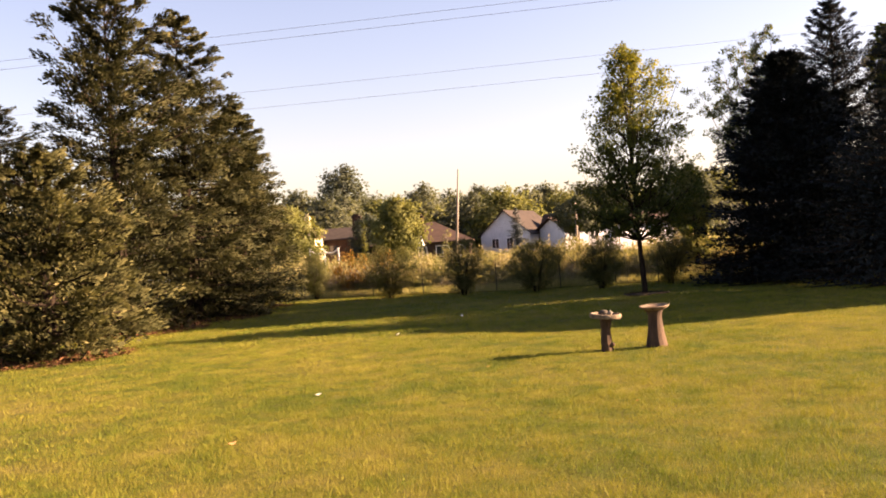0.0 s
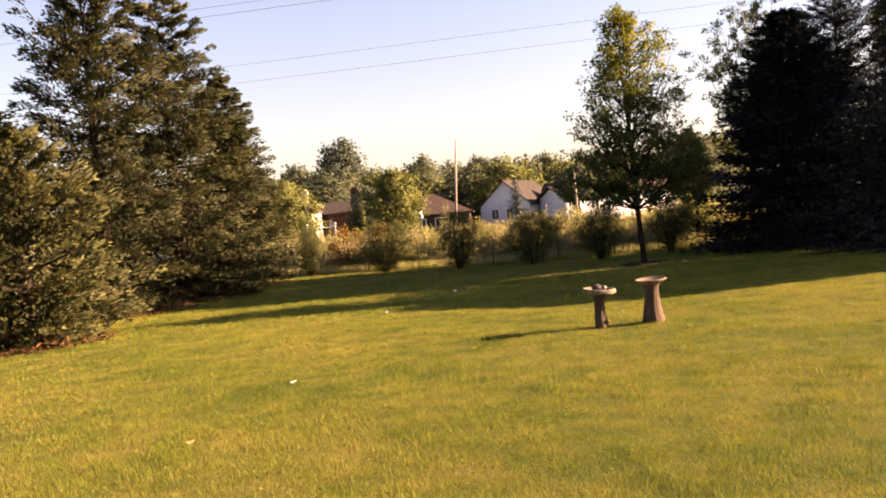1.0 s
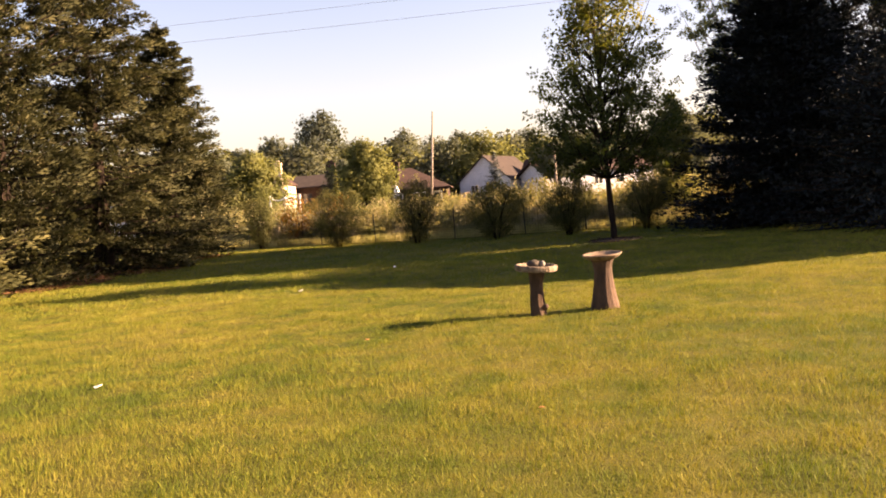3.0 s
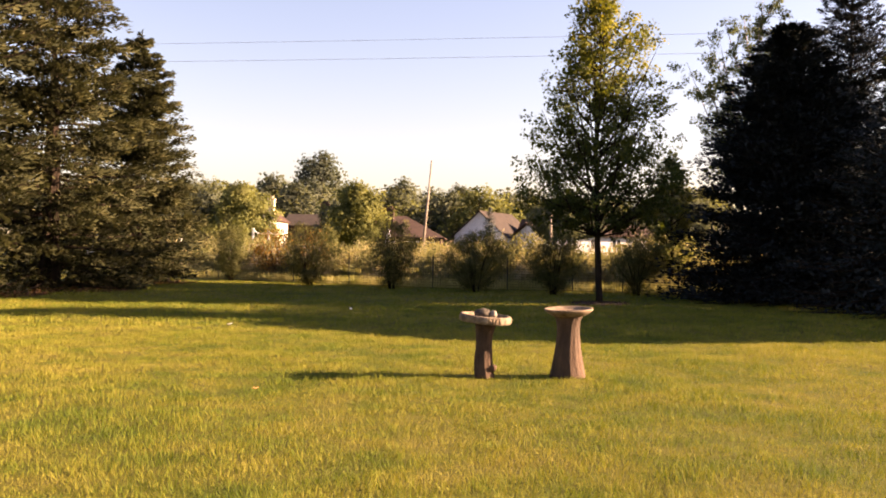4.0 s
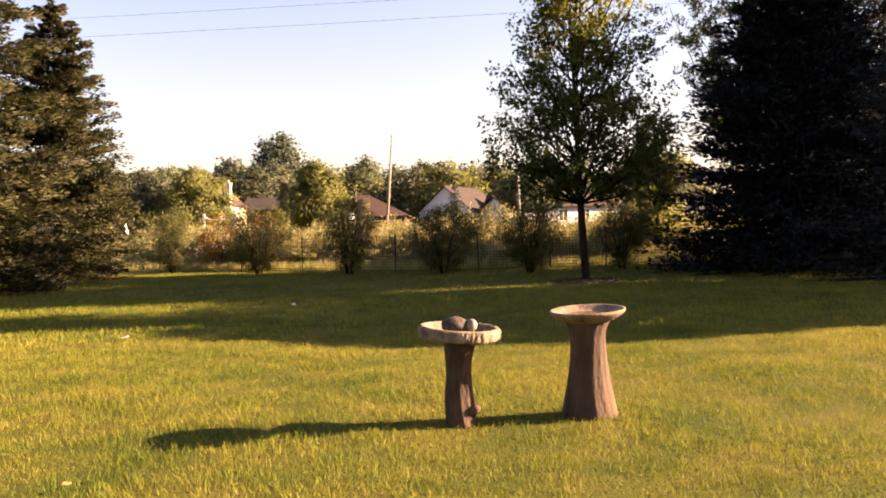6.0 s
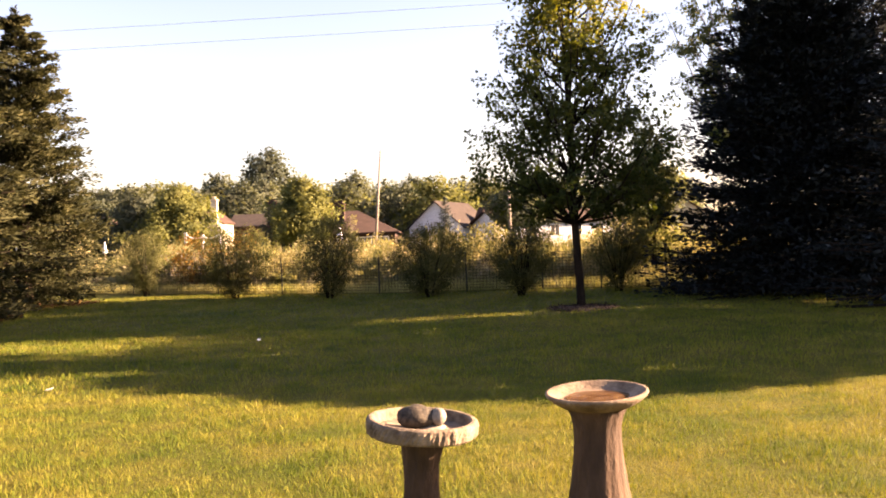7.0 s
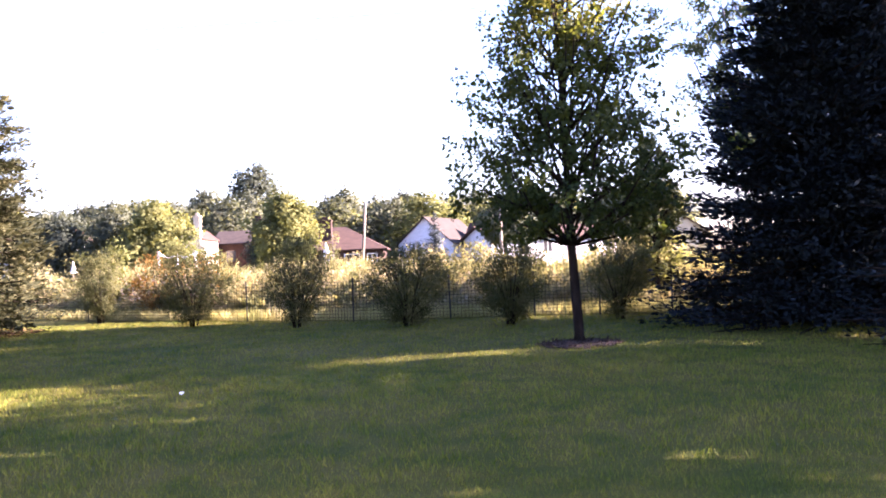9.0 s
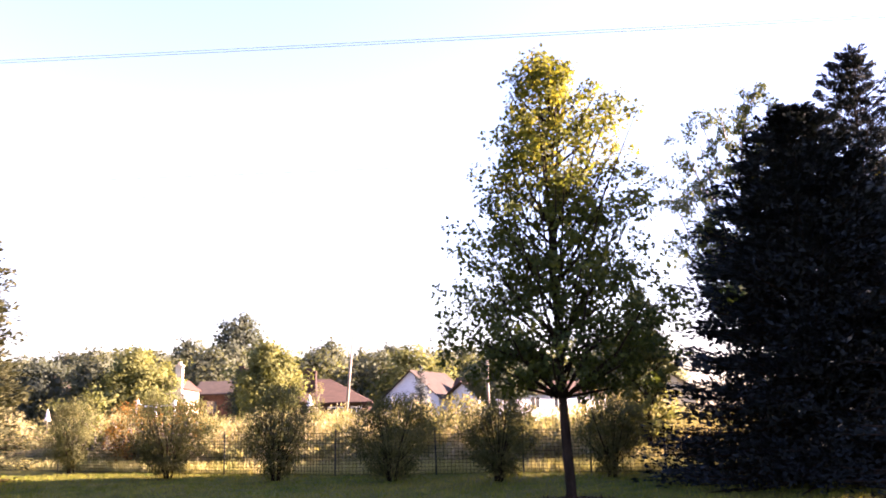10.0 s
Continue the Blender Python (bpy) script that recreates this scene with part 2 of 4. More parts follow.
M_NEEDLE = solid_mat("fallen_needles", (0.05, 0.024, 0.012), (0.16, 0.08, 0.04), 7, 0.95, spec=0.05, fine=60)
M_FALLEN = solid_mat("fallen_leaf", (0.32, 0.13, 0.05), (0.5, 0.25, 0.09), 20, 0.8)


def water_mat():
    m, nt, p = base_mat("brown_water", 0.12, 0, 0.22)
    n = noise_out(nt, 14, 4)
    nt.links.new(ramp(nt, n, [(0.3, (0.035, 0.015, 0.006)), (0.5, (0.085, 0.042, 0.016)), (0.7, (0.16, 0.092, 0.042))]), p.inputs["Base Color"])
    bump(nt, p, noise_out(nt, 9, 1), 0.04, 0.01)
    return m


M_WATER = water_mat()


# ---- mesh helpers ----
def thing(name, label, category, at=(0, 0, 0), rz=0.0, group="", kind=""):
    e = new(name)
    e.matrix_basis = pose(*at, 0, 0, rz)
    return tagged(e, label, category, group, kind)


def part(name, data, material, parent=None, label=""):
    """Links a bmesh or a mesh as one object under a thing or a part."""
    if isinstance(data, bmesh.types.BMesh):
        me = bpy.data.meshes.new(name)
        bmesh.ops.recalc_face_normals(data, faces=data.faces)
        data.to_mesh(me)
        data.free()
    else:
        me = data
    if material is not None and not me.materials:
        me.materials.append(material)
    ob = new(name, me)
    ob.parent = parent
    return tagged(ob, label)


def smooth(ob):
    ob.data.polygons.foreach_set("use_smooth", np.ones(len(ob.data.polygons), bool))
    return ob


def loose_mesh(name, verts, k):
    """A mesh of separate k-cornered faces, corners in order."""
    verts = np.ascontiguousarray(verts.reshape(-1, 3), np.float32)
    n = len(verts)
    me = bpy.data.meshes.new(name)
    me.vertices.add(n)
    me.vertices.foreach_set("co", verts.ravel())
    me.loops.add(n)
    me.loops.foreach_set("vertex_index", np.arange(n, dtype=np.int32))
    me.polygons.add(n // k)
    me.polygons.foreach_set("loop_start", np.arange(0, n, k, dtype=np.int32))
    me.update(calc_edges=True)
    return me


def leafy_mesh(name, quads, facing, own=0.35):
    """Leaf quads, each shaded softly towards the way its clump faces."""
    g = np.cross(quads[:, 2] - quads[:, 0], quads[:, 3] - quads[:, 1])
    flip = (g * facing).sum(1) < 0
    quads = np.where(flip[:, None, None], quads[:, ::-1], quads)
    g = unit(np.where(flip[:, None], -g, g))
    me = loose_mesh(name, quads, 4)
    me.polygons.foreach_set("use_smooth", np.ones(len(quads), bool))
    me.normals_split_custom_set_from_vertices(np.repeat(unit(facing + own * g), 4, axis=0))
    return me


def unit(a):
    return a / np.maximum(np.linalg.norm(a, axis=-1, keepdims=True), 1e-9)


def kites(p, u, n, length, width, fold=0.12, belly=0.45):
    """Leaf-shaped quads from p along u, facing n."""
    v = unit(np.cross(n, u))
    n = np.cross(u, v)
    length, width = np.asarray(length)[:, None], np.asarray(width)[:, None]
    mid = p + u * length * belly + n * width * fold
    return np.stack([p, mid + v * width / 2, p + u * length, mid - v * width / 2], 1)


def rand_dirs(rng, n):
    return unit(rng.normal(size=(n, 3)))


def tube(bm, pts, radii, sides=7):
    """A tapered tube along pts, its end closed to a point."""
    rings = []
    for i, (p, r) in enumerate(zip(pts, radii)):
        a, b = Vector(pts[max(i - 1, 0)]), Vector(pts[min(i + 1, len(pts) - 1)])
        q = (b - a).to_track_quat("Z", "Y")
        rings.append([bm.verts.new(Vector(p) + q @ Vector((math.cos(t) * r, math.sin(t) * r, 0))) for t in [2 * math.pi * j / sides for j in range(sides)]])
    for a, b in zip(rings, rings[1:]):
        for j in range(sides):
            bm.faces.new((a[j], a[(j + 1) % sides], b[(j + 1) % sides], b[j]))
    bm.faces.new(rings[0][::-1])
    bm.faces.new(rings[-1])
    return bm


def lathe(bm, profile, segs=40, wobble=None):
    """Turns a profile of (radius, z) round the z axis. wobble(angle, z, r) gives the true radius."""
    rings = []
    for r, z in profile:
        rings.append([bm.verts.new((math.cos(t) * q, math.sin(t) * q, z)) for t in [2 * math.pi * j / segs for j in range(segs)] for q in [wobble(t, z, r) if wobble else r]])
    for a, b in zip(rings, rings[1:]):
        for j in range(segs):
            bm.faces.new((a[j], a[(j + 1) % segs], b[(j + 1) % segs], b[j]))
    bm.faces.new(rings[0][::-1])
    bm.faces.new(rings[-1])
    return bm


def box(bm, x0, y0, z0, x1, y1, z1):
    v = [bm.verts.new((x, y, z)) for z in (z0, z1) for x, y in ((x0, y0), (x1, y0), (x1, y1), (x0, y1))]
    for f in ((0, 3, 2, 1), (4, 5, 6, 7), (0, 1, 5, 4), (1, 2, 6, 5), (2, 3, 7, 6), (3, 0, 4, 7)):
        bm.faces.new([v[i] for i in f])
    return bm


# ---- ground ----
def lift(x, y):
    """Gentle unevenness of the lawn."""
    return 0.012 * np.sin(x * 0.9 + 1.3) * np.cos(y * 0.7) + 0.008 * np.sin(x * 2.3 + y * 1.9) + 0.006 * np.cos(x * 3.7 - y * 2.9)


def build_ground():
    near = np.arange(-30, 46.1, 0.5)
    far = np.array([60, 80, 110, 160, 240, 400, 700, 1200, 2200.0])
    xs = np.concatenate([-far[::-1], near[near <= 30], far])
    ys = np.concatenate([-far[::-1], near, far])
    gx, gy = np.meshgrid(xs, ys)
    fade = np.clip((45 - np.maximum(np.abs(gx) * 1.4, np.abs(gy))) / 8, 0, 1)
    gz = lift(gx, gy) * fade
    w, h = len(xs), len(ys)
    verts = np.stack([gx, gy, gz], -1).reshape(-1, 3)
    i = (np.arange(h - 1)[:, None] * w + np.arange(w - 1)).ravel()
    me = bpy.data.meshes.new("ground")
    me.from_pydata(verts.tolist(), [], np.stack([i, i + 1, i + w + 1, i + w], 1).tolist())
    me.materials.append(M_SOIL)
    ob = smooth(new("ground", me))
    tagged(ob, "mown lawn with straw-dry patches running into a meadow", "ground", kind="structure")


def build_grass():
    """Blades of the mown lawn, thick where one walks close by, thinner far off."""
    rng = np.random.default_rng(3)
    sets = []
    for (x0, x1, y0, y1, per, hgt, wid) in ((-6, 7, -2.5, 5, 3000, 0.042, 0.0045), (-8, 9, 5, 13.8, 1900, 0.042, 0.0056), (-14, 11, 13.8, 22, 480, 0.06, 0.0125), (-14, 13, 22, 37, 170, 0.06, 0.019), (-15, -6, -2.5, 5, 800, 0.038, 0.0088), (-15, -8, 5, 13.8, 640, 0.04, 0.0098), (7, 16, -2.5, 5, 480, 0.042, 0.01), (9, 16, 5, 13.8, 400, 0.045, 0.011), (-15, 16, -12, -2.5, 160, 0.045, 0.012)):
        n = int((x1 - x0) * (y1 - y0) * per)
        x, y = rng.uniform(x0, x1, n) + rng.normal(0, 0.45, n), rng.uniform(y0, y1, n) + rng.normal(0, 0.45, n)
        rim = np.minimum(np.minimum(x + 15, 16 - x), np.minimum(y + 12, 37 - y)) / 1.5
        edge = rng.random(n) < np.clip(rim, 0.0, 1)
        x, y = x[edge], y[edge]
        n = len(x)
        clump = 0.5 + 0.5 * np.sin(x * 5.1 + 2 * np.sin(y * 3.3)) * np.sin(y * 4.7 + 2 * np.sin(x * 2.9))
        hh = hgt * rng.uniform(0.5, 1.15, n) * (0.5 + 0.95 * clump)
        tall = rng.random(n) < 0.008
        hh = np.where(tall, hh * 1.6, hh)
        a = rng.uniform(0, 2 * np.pi, n)
        lean = rng.uniform(0.15, 0.9, n) * hh
        b = rng.uniform(0, 2 * np.pi, n)
        z = lift(x, y)
        w = wid * rng.uniform(0.6, 1.3, n) / 2
        p0 = np.stack([x - np.cos(a) * w, y - np.sin(a) * w, z - 0.004], 1)
        p1 = np.stack([x + np.cos(a) * w, y + np.sin(a) * w, z - 0.004], 1)
        p2 = np.stack([x + np.cos(b) * lean, y + np.sin(b) * lean, z + hh], 1)
        sets.append(np.stack([p0, p1, p2], 1))
    ob = part("grass", loose_mesh("grass", np.concatenate(sets), 3), M_BLADE)
    tagged(ob, "short sunlit lawn grass with dry yellow patches", "grass", kind="stuff")


# ---- trees ----
def spruce(name, at, height, radius, seed, material, label, group="", tier=0.42, per=10, pads=7, sprays=44, full=0.7, lumpy=0.3, bare=0.0, droop=0.3, shaggy=0.0, skirt=0.8, size=1.0, flip=0.0, inner=40, jitter=0.26, solid=0.66):
    """A spruce: straight tapered trunk and tiers of boughs; each bough carries fluffy pads of twigs, dense towards its tip, with dark gaps between boughs."""
    rng = np.random.default_rng(seed)
    tree = thing(name, label, "tree", at, rng.uniform(0, 360), group)
    bm = bmesh.new()
    tube(bm, [(0, 0, -0.05), (0.01, 0, height * 0.3), (0, 0.02, height * 0.7), (0, 0, height)], [radius * 0.075 + 0.04, radius * 0.055 + 0.03, 0.05, 0.012], 8)
    # boughs, fewer towards the tip
    hs = []
    z = 0.16
    while z < height * 0.97:
        t = z / height
        n = max(4, int(per * (0.45 + 0.55 * (1 - t) ** 0.5)))
        hs += [z + q for q in rng.uniform(-jitter, jitter, n) * tier]
        z += tier * (1.0 - 0.35 * t)
    h = np.clip(np.array(hs), 0.1, height * 0.975)
    nb = len(h)
    t = h / height
    az = np.arange(nb) * 2.39996 + rng.uniform(-0.45, 0.45, nb)
    reach = radius * ((1 - t) ** full * 0.94 + 0.03) * (1 + lumpy * rng.uniform(-0.85, 0.4, nb))
    reach *= skirt + (1 - skirt) * np.minimum(t / 0.22, 1)
    keep = rng.random(nb) > bare
    h, t, az, reach = h[keep], t[keep], az[keep], np.maximum(reach[keep], 0.12)
    nb = len(h)
    out = np.stack([np.cos(az), np.sin(az), np.zeros(nb)], 1)
    side = np.stack([-np.sin(az), np.cos(az), np.zeros(nb)], 1)
    rise0 = 0.62 * t - 0.12 + rng.uniform(-0.1, 0.1, nb) + shaggy * np.clip(t - 0.4, 0, 1)

    def bough_z(i, s):
        return h[i] + reach[i] * (rise0[i] * s - droop * s * s + (droop + flip) * 0.9 * s ** 3)

    for i in range(nb):
        pts = [(out[i, 0] * reach[i] * s, out[i, 1] * reach[i] * s, max(bough_z(i, s), 0.03)) for s in (0.0, 0.35, 0.7, 1.0)]
        r = 0.012 + 0.011 * reach[i]
        tube(bm, pts, [r, r * 0.8, r * 0.5, r * 0.2], 4)
    part("trunk", bm, M_BARK, tree)
    # pads of twigs: along the bough and fanned out to both sides of it
    k = nb * pads
    bi = np.repeat(np.arange(nb), pads)
    s = 1 - 0.72 * rng.random(k) ** 1.4
    s[::pads] = 1.0
    lat = rng.uniform(-1, 1, k) * np.clip(1.3 - s, 0.08, 0.6) * (0.2 + 0.42 * reach[bi])
    lat[::pads] = 0
    pc = out[bi] * (reach[bi] * s - 0.35 * np.abs(lat))[:, None] + side[bi] * lat[:, None]
    pc[:, 2] = bough_z(bi, s) - 0.22 * np.abs(lat) + rng.normal(0, 0.03, k)
    small = np.clip(2.6 * (1 - t[bi]), 0.42, 1) * size
    pl = (0.22 + 0.05 * reach[bi]) * rng.uniform(0.75, 1.3, k) * small
    pw = pl * rng.uniform(0.55, 0.8, k)
    ph = pl * rng.uniform(0.36, 0.52, k)
    axis = unit(out[bi] * 1.0 + side[bi] * (np.sign(lat) * np.minimum(np.abs(lat) / 0.35, 1) * 0.75)[:, None] + np.array([0, 0, 1.0]) * (rise0[bi] * 0.5 + flip * 0.6)[:, None])
    cross = unit(np.cross(np.array([0, 0, 1.0]), axis))
    up = np.cross(axis, cross)
    pi = np.repeat(np.arange(k), sprays)
    m = len(pi)
    b = rand_dirs(rng, m)
    b[:, 2] = np.where(b[:, 2] < -0.35, -b[:, 2], b[:, 2])
    rr = 0.62 + 0.38 * rng.random(m)
    p = pc[pi] + (axis[pi] * (b[:, 0] * pl[pi])[:, None] + cross[pi] * (b[:, 1] * pw[pi])[:, None] + up[pi] * (b[:, 2] * ph[pi])[:, None]) * rr[:, None]
    nrm = unit(axis[pi] * (b[:, 0] / 1.6)[:, None] + cross[pi] * b[:, 1][:, None] + up[pi] * (1.7 * b[:, 2])[:, None])
    u = unit(axis[pi] * 0.9 + cross[pi] * (b[:, 1] * 0.6)[:, None] + nrm * 0.22 + rng.normal(size=(m, 3)) * 0.26)
    n = unit(nrm + out[bi][pi] * 0.45 + rng.normal(size=(m, 3)) * 0.2)
    L = rng.uniform(0.075, 0.145, m) * (0.75 + 0.25 * small[pi]) * size ** 0.5
    quads = [kites(p - u * (L * 0.3)[:, None], u, n, L, L * rng.uniform(0.28, 0.46, m), 0.12, 0.5)]
    facing = [unit(nrm * 0.8 + out[bi][pi] * 0.35 + np.array([0, 0, 0.2]) + rng.normal(size=(m, 3)) * 0.1)]
    # sparse inner twigs
    m = nb * inner
    bi = np.repeat(np.arange(nb), inner)
    q = rng.uniform(0.06, solid, m)
    p = out[bi] * (reach[bi] * q)[:, None] + side[bi] * (rng.normal(0, 0.16, m) * (0.4 + reach[bi]))[:, None]
    p[:, 2] = bough_z(bi, q) + rng.normal(-0.05, 0.16, m) * np.minimum(reach[bi], 1)
    u = unit(out[bi] * 0.5 + rng.normal(size=(m, 3)))
    L = rng.uniform(0.12, 0.24, m) * np.clip(2.2 * (1 - t[bi]), 0.3, 1)
    quads.append(kites(p, u, rand_dirs(rng, m), L, L * 0.32, 0.2))
    facing.append(unit(out[bi] + np.array([0, 0, 0.2])))
    # leader
    m = 130
    f = rng.random(m)
    p = np.stack([rng.normal(0, 0.03, m) * (1 + 2 * f), rng.normal(0, 0.03, m) * (1 + 2 * f), height * (1.0 - 0.075 * f)], 1)
    u = unit(np.stack([rng.normal(0, 0.7, m), rng.normal(0, 0.7, m), rng.uniform(0.3, 1.3, m)], 1))
    quads.append(kites(p, u, rand_dirs(rng, m), rng.uniform(0.1, 0.26, m), np.full(m, 0.045), 0.2))
    facing.append(unit(u + rng.normal(size=(m, 3)) * 0.3))
    quads, facing = np.concatenate(quads), np.concatenate(facing)
    above = quads[:, :, 2].min(1) > 0.015
    part("crown", leafy_mesh("crown", quads[above], facing[above], 0.22), material, tree)
    return tree


def limb_tree(name, at, label, seed, material, bark, trunk_h, trunk_r, envelope, clumps, per, leaf, group="", lean=(0, 0), spread=0.3, steep=0.9, category="tree", stems=1, n_limbs=26, wide=0.85, arms=0, rise=0.75, sheen=0.5):
    """A broad-leaved tree or shrub: trunk, limbs into the crown, leaves in clumps with gaps between.
    envelope: (z, radius, shift x, shift y) rows from crown base to tip."""
    rng = np.random.default_rng(seed)
    tree = thing(name, label, category, at, 0, group)
    env = np.array(envelope, float)
    z0, z1 = env[0, 0], env[-1, 0]

    def rad(z):
        return np.interp(z, env[:, 0], env[:, 1]), np.stack([np.interp(z, env[:, 0], env[:, 2]), np.interp(z, env[:, 0], env[:, 3])], -1)

    # clump centres, filled towards the rim
    zc = z0 + (z1 - z0) * rng.random(clumps * 4)
    r, sh = rad(zc)
    ok = rng.random(len(zc)) < (r / env[:, 1].max()) ** 1.3
    zc, r, sh = zc[ok][:clumps], r[ok][:clumps], sh[ok][:clumps]
    a = rng.uniform(0, 2 * np.pi, len(zc))
    q = r * np.sqrt(rng.uniform(0.06, 1.0, len(zc)))
    c = np.stack([sh[:, 0] + np.cos(a) * q, sh[:, 1] + np.sin(a) * q, zc], 1)
    lines = []
    if arms:
        # ascending arms from the trunk out to the crown's outline, leaf clumps along them
        c = []
        for j in range(arms):
            f = ((j + rng.random()) / arms) ** 0.85
            ze = z0 + (z1 - z0) * (0.06 + 0.94 * f)
            az = j * 2.39996 + rng.uniform(-0.35, 0.35)
            rr, sh = rad(np.array([ze]))
            rr = rr[0] * rng.uniform(0.8, 1.0)
            e = np.array([sh[0, 0] + math.cos(az) * rr, sh[0, 1] + math.sin(az) * rr, ze])
            zs = max(trunk_h * 0.92, ze - rise * rr * rng.uniform(0.8, 1.3) - 0.15)
            s0 = np.array([lean[0], lean[1], min(zs, z1 * 0.92)])
            mid = s0 * 0.5 + e * 0.5 + np.array([math.cos(az), math.sin(az), -0.5]) * 0.12 * rr
            lines.append((s0, mid, e))
            m = max(3, int(clumps / arms * (0.4 + rr / env[:, 1].max())))
            for q in rng.uniform(0.28, 1.0, m) ** 0.8:
                base = (1 - q) ** 2 * s0 + 2 * q * (1 - q) * mid + q * q * e
                c.append(base + rng.normal(size=3) * 0.16 * rr * np.array([1, 1, 0.6]) * (0.4 + q))
        c = np.array(c)
    # wood
    bm = bmesh.new()
    top = np.array([env[-1, 2] * 0.8, env[-1, 3] * 0.8, z0 + (z1 - z0) * 0.9])
    if stems == 1:
        pts = [(0, 0, -0.04), (0.0, 0, trunk_h * 0.12), (lean[0] * 0.5, lean[1] * 0.5, trunk_h * 0.5), (lean[0], lean[1], trunk_h), tuple(np.array([lean[0], lean[1], trunk_h]) * 0.5 + top * 0.5), tuple(top)]
        tube(bm, pts, [trunk_r * 1.45, trunk_r * 1.08, trunk_r, trunk_r * 0.85, trunk_r * 0.45, 0.012], 10)
    else:
        for j in range(stems):
            b = 2 * np.pi * j / stems + rng.uniform(-0.4, 0.4)
            e = rad(np.array([z0 + 0.75 * (z1 - z0)]))[0][0] * 0.55
            tube(bm, [(0.09 * math.cos(b), 0.09 * math.sin(b), -0.03), (e * 0.4 * math.cos(b), e * 0.4 * math.sin(b), z1 * 0.35), (e * math.cos(b), e * math.sin(b), z1 * 0.8)], [trunk_r, trunk_r * 0.7, 0.008], 6)
    for s0, mid, e in lines:
        tube(bm, [tuple(s0), tuple(mid), tuple(e)], [trunk_r * 0.34, trunk_r * 0.22, 0.006], 5)
    pick = rng.choice(len(c), min(n_limbs, len(c)), replace=False)
    for i in pick:
        e = c[i]
        if stems == 1:
            zs = trunk_h + (e[2] - trunk_h) * rng.uniform(0.25, 0.6) if e[2] > trunk_h else trunk_h * 0.95
            f = np.clip((zs - trunk_h) / max(z1 - trunk_h, 0.1), 0, 1)
            s = np.array([lean[0], lean[1], zs]) * (1 - f) + np.array([top[0], top[1], zs]) * f
        else:
            s = np.array([e[0] * 0.25, e[1] * 0.25, max(e[2] * 0.35, 0.1)])
        mid = s * 0.45 + e * 0.55 + np.array([0, 0, -0.06 * np.linalg.norm(e - s)])
        rr = trunk_r * 0.3 + 0.004
        tube(bm, [tuple(s), tuple(mid), tuple(e)], [rr, rr * 0.6, rr * 0.15], 5)
    smooth(part("trunk" if stems == 1 else "stem", bm, bark, tree))
    # leaves
    n = len(c) * per
    ci = np.repeat(np.arange(len(c)), per)
    off = rand_dirs(rng, n) * (1.9 * spread * rng.random(n) ** 0.42)[:, None] * np.array([1, 1, 0.75])
    p = c[ci] + off
    above = p[:, 2] > 0.06
    p, off = p[above], off[above]
    n = len(p)
    d = unit(p - np.array([0, 0, z0 + 0.4 * (z1 - z0)]))
    u = unit(d * 0.6 + rng.normal(size=(n, 3)) * 0.8 + np.array([0, 0, -0.25 * steep]))
    L = leaf * rng.uniform(0.6, 1.25, n)
    facing = unit(unit(off) * 0.8 + d * 0.5 + np.array([0, 0, 0.3]) + rng.normal(size=(n, 3)) * 0.36 * sheen)
    nn = unit((np.array([0, 0, 0.8]) + d * 0.4) * sheen * 2 + facing * (1.2 - sheen) + rng.normal(size=(n, 3)) * sheen)
    part("crown", leafy_mesh("crown", kites(p, u, nn, L, L * wide, 0.14), facing, 0.7 * sheen), material, tree)
    return tree


# ---- the lawn and its trees ----
build_ground()
build_grass()

LEFT = "row of spruces along the lawn's edge"
spruce("spruce_tree", (-12.15, 13.9, 0), 4.9, 2.85, 11, M_SPRUCE_YOUNG, "young bushy green spruce with boughs down to the grass", LEFT, tier=0.46, per=10, pads=5, sprays=80, jitter=0.42, full=0.6, lumpy=0.45, flip=0.25, size=1.45)
spruce("spruce_tree", (-16.4, 19.6, 0), 7.4, 2.9, 12, M_SPRUCE, "mid-sized green spruce standing behind the others", LEFT, sprays=22, full=0.62)
spruce("spruce_tree", (-13.6, 21.4, 0), 12.3, 3.3, 13, M_SPRUCE, "tall shaggy spruce with thin upper boughs", LEFT, tier=0.62, per=9, pads=6, sprays=66, size=1.6, jitter=0.42, inner=60, full=0.5, lumpy=0.7, bare=0.08, shaggy=0.9, flip=0.2)
spruce("spruce_tree", (-12.9, 26.0, 0), 11.8, 4.0, 14, M_SPRUCE, "tall olive-green spruce with layered boughs", LEFT, tier=0.6, per=10, pads=6, sprays=72, size=1.65, jitter=0.4, inner=60, full=0.6, lumpy=0.42)
spruce("spruce_tree", (-12.8, 32.5, 0), 9.6, 3.05, 15, M_SPRUCE, "conical olive-green spruce near the wire fence", LEFT, tier=0.54, per=11, pads=6, sprays=64, size=1.65, jitter=0.42, inner=70, full=0.72, lumpy=0.3, skirt=1.02)


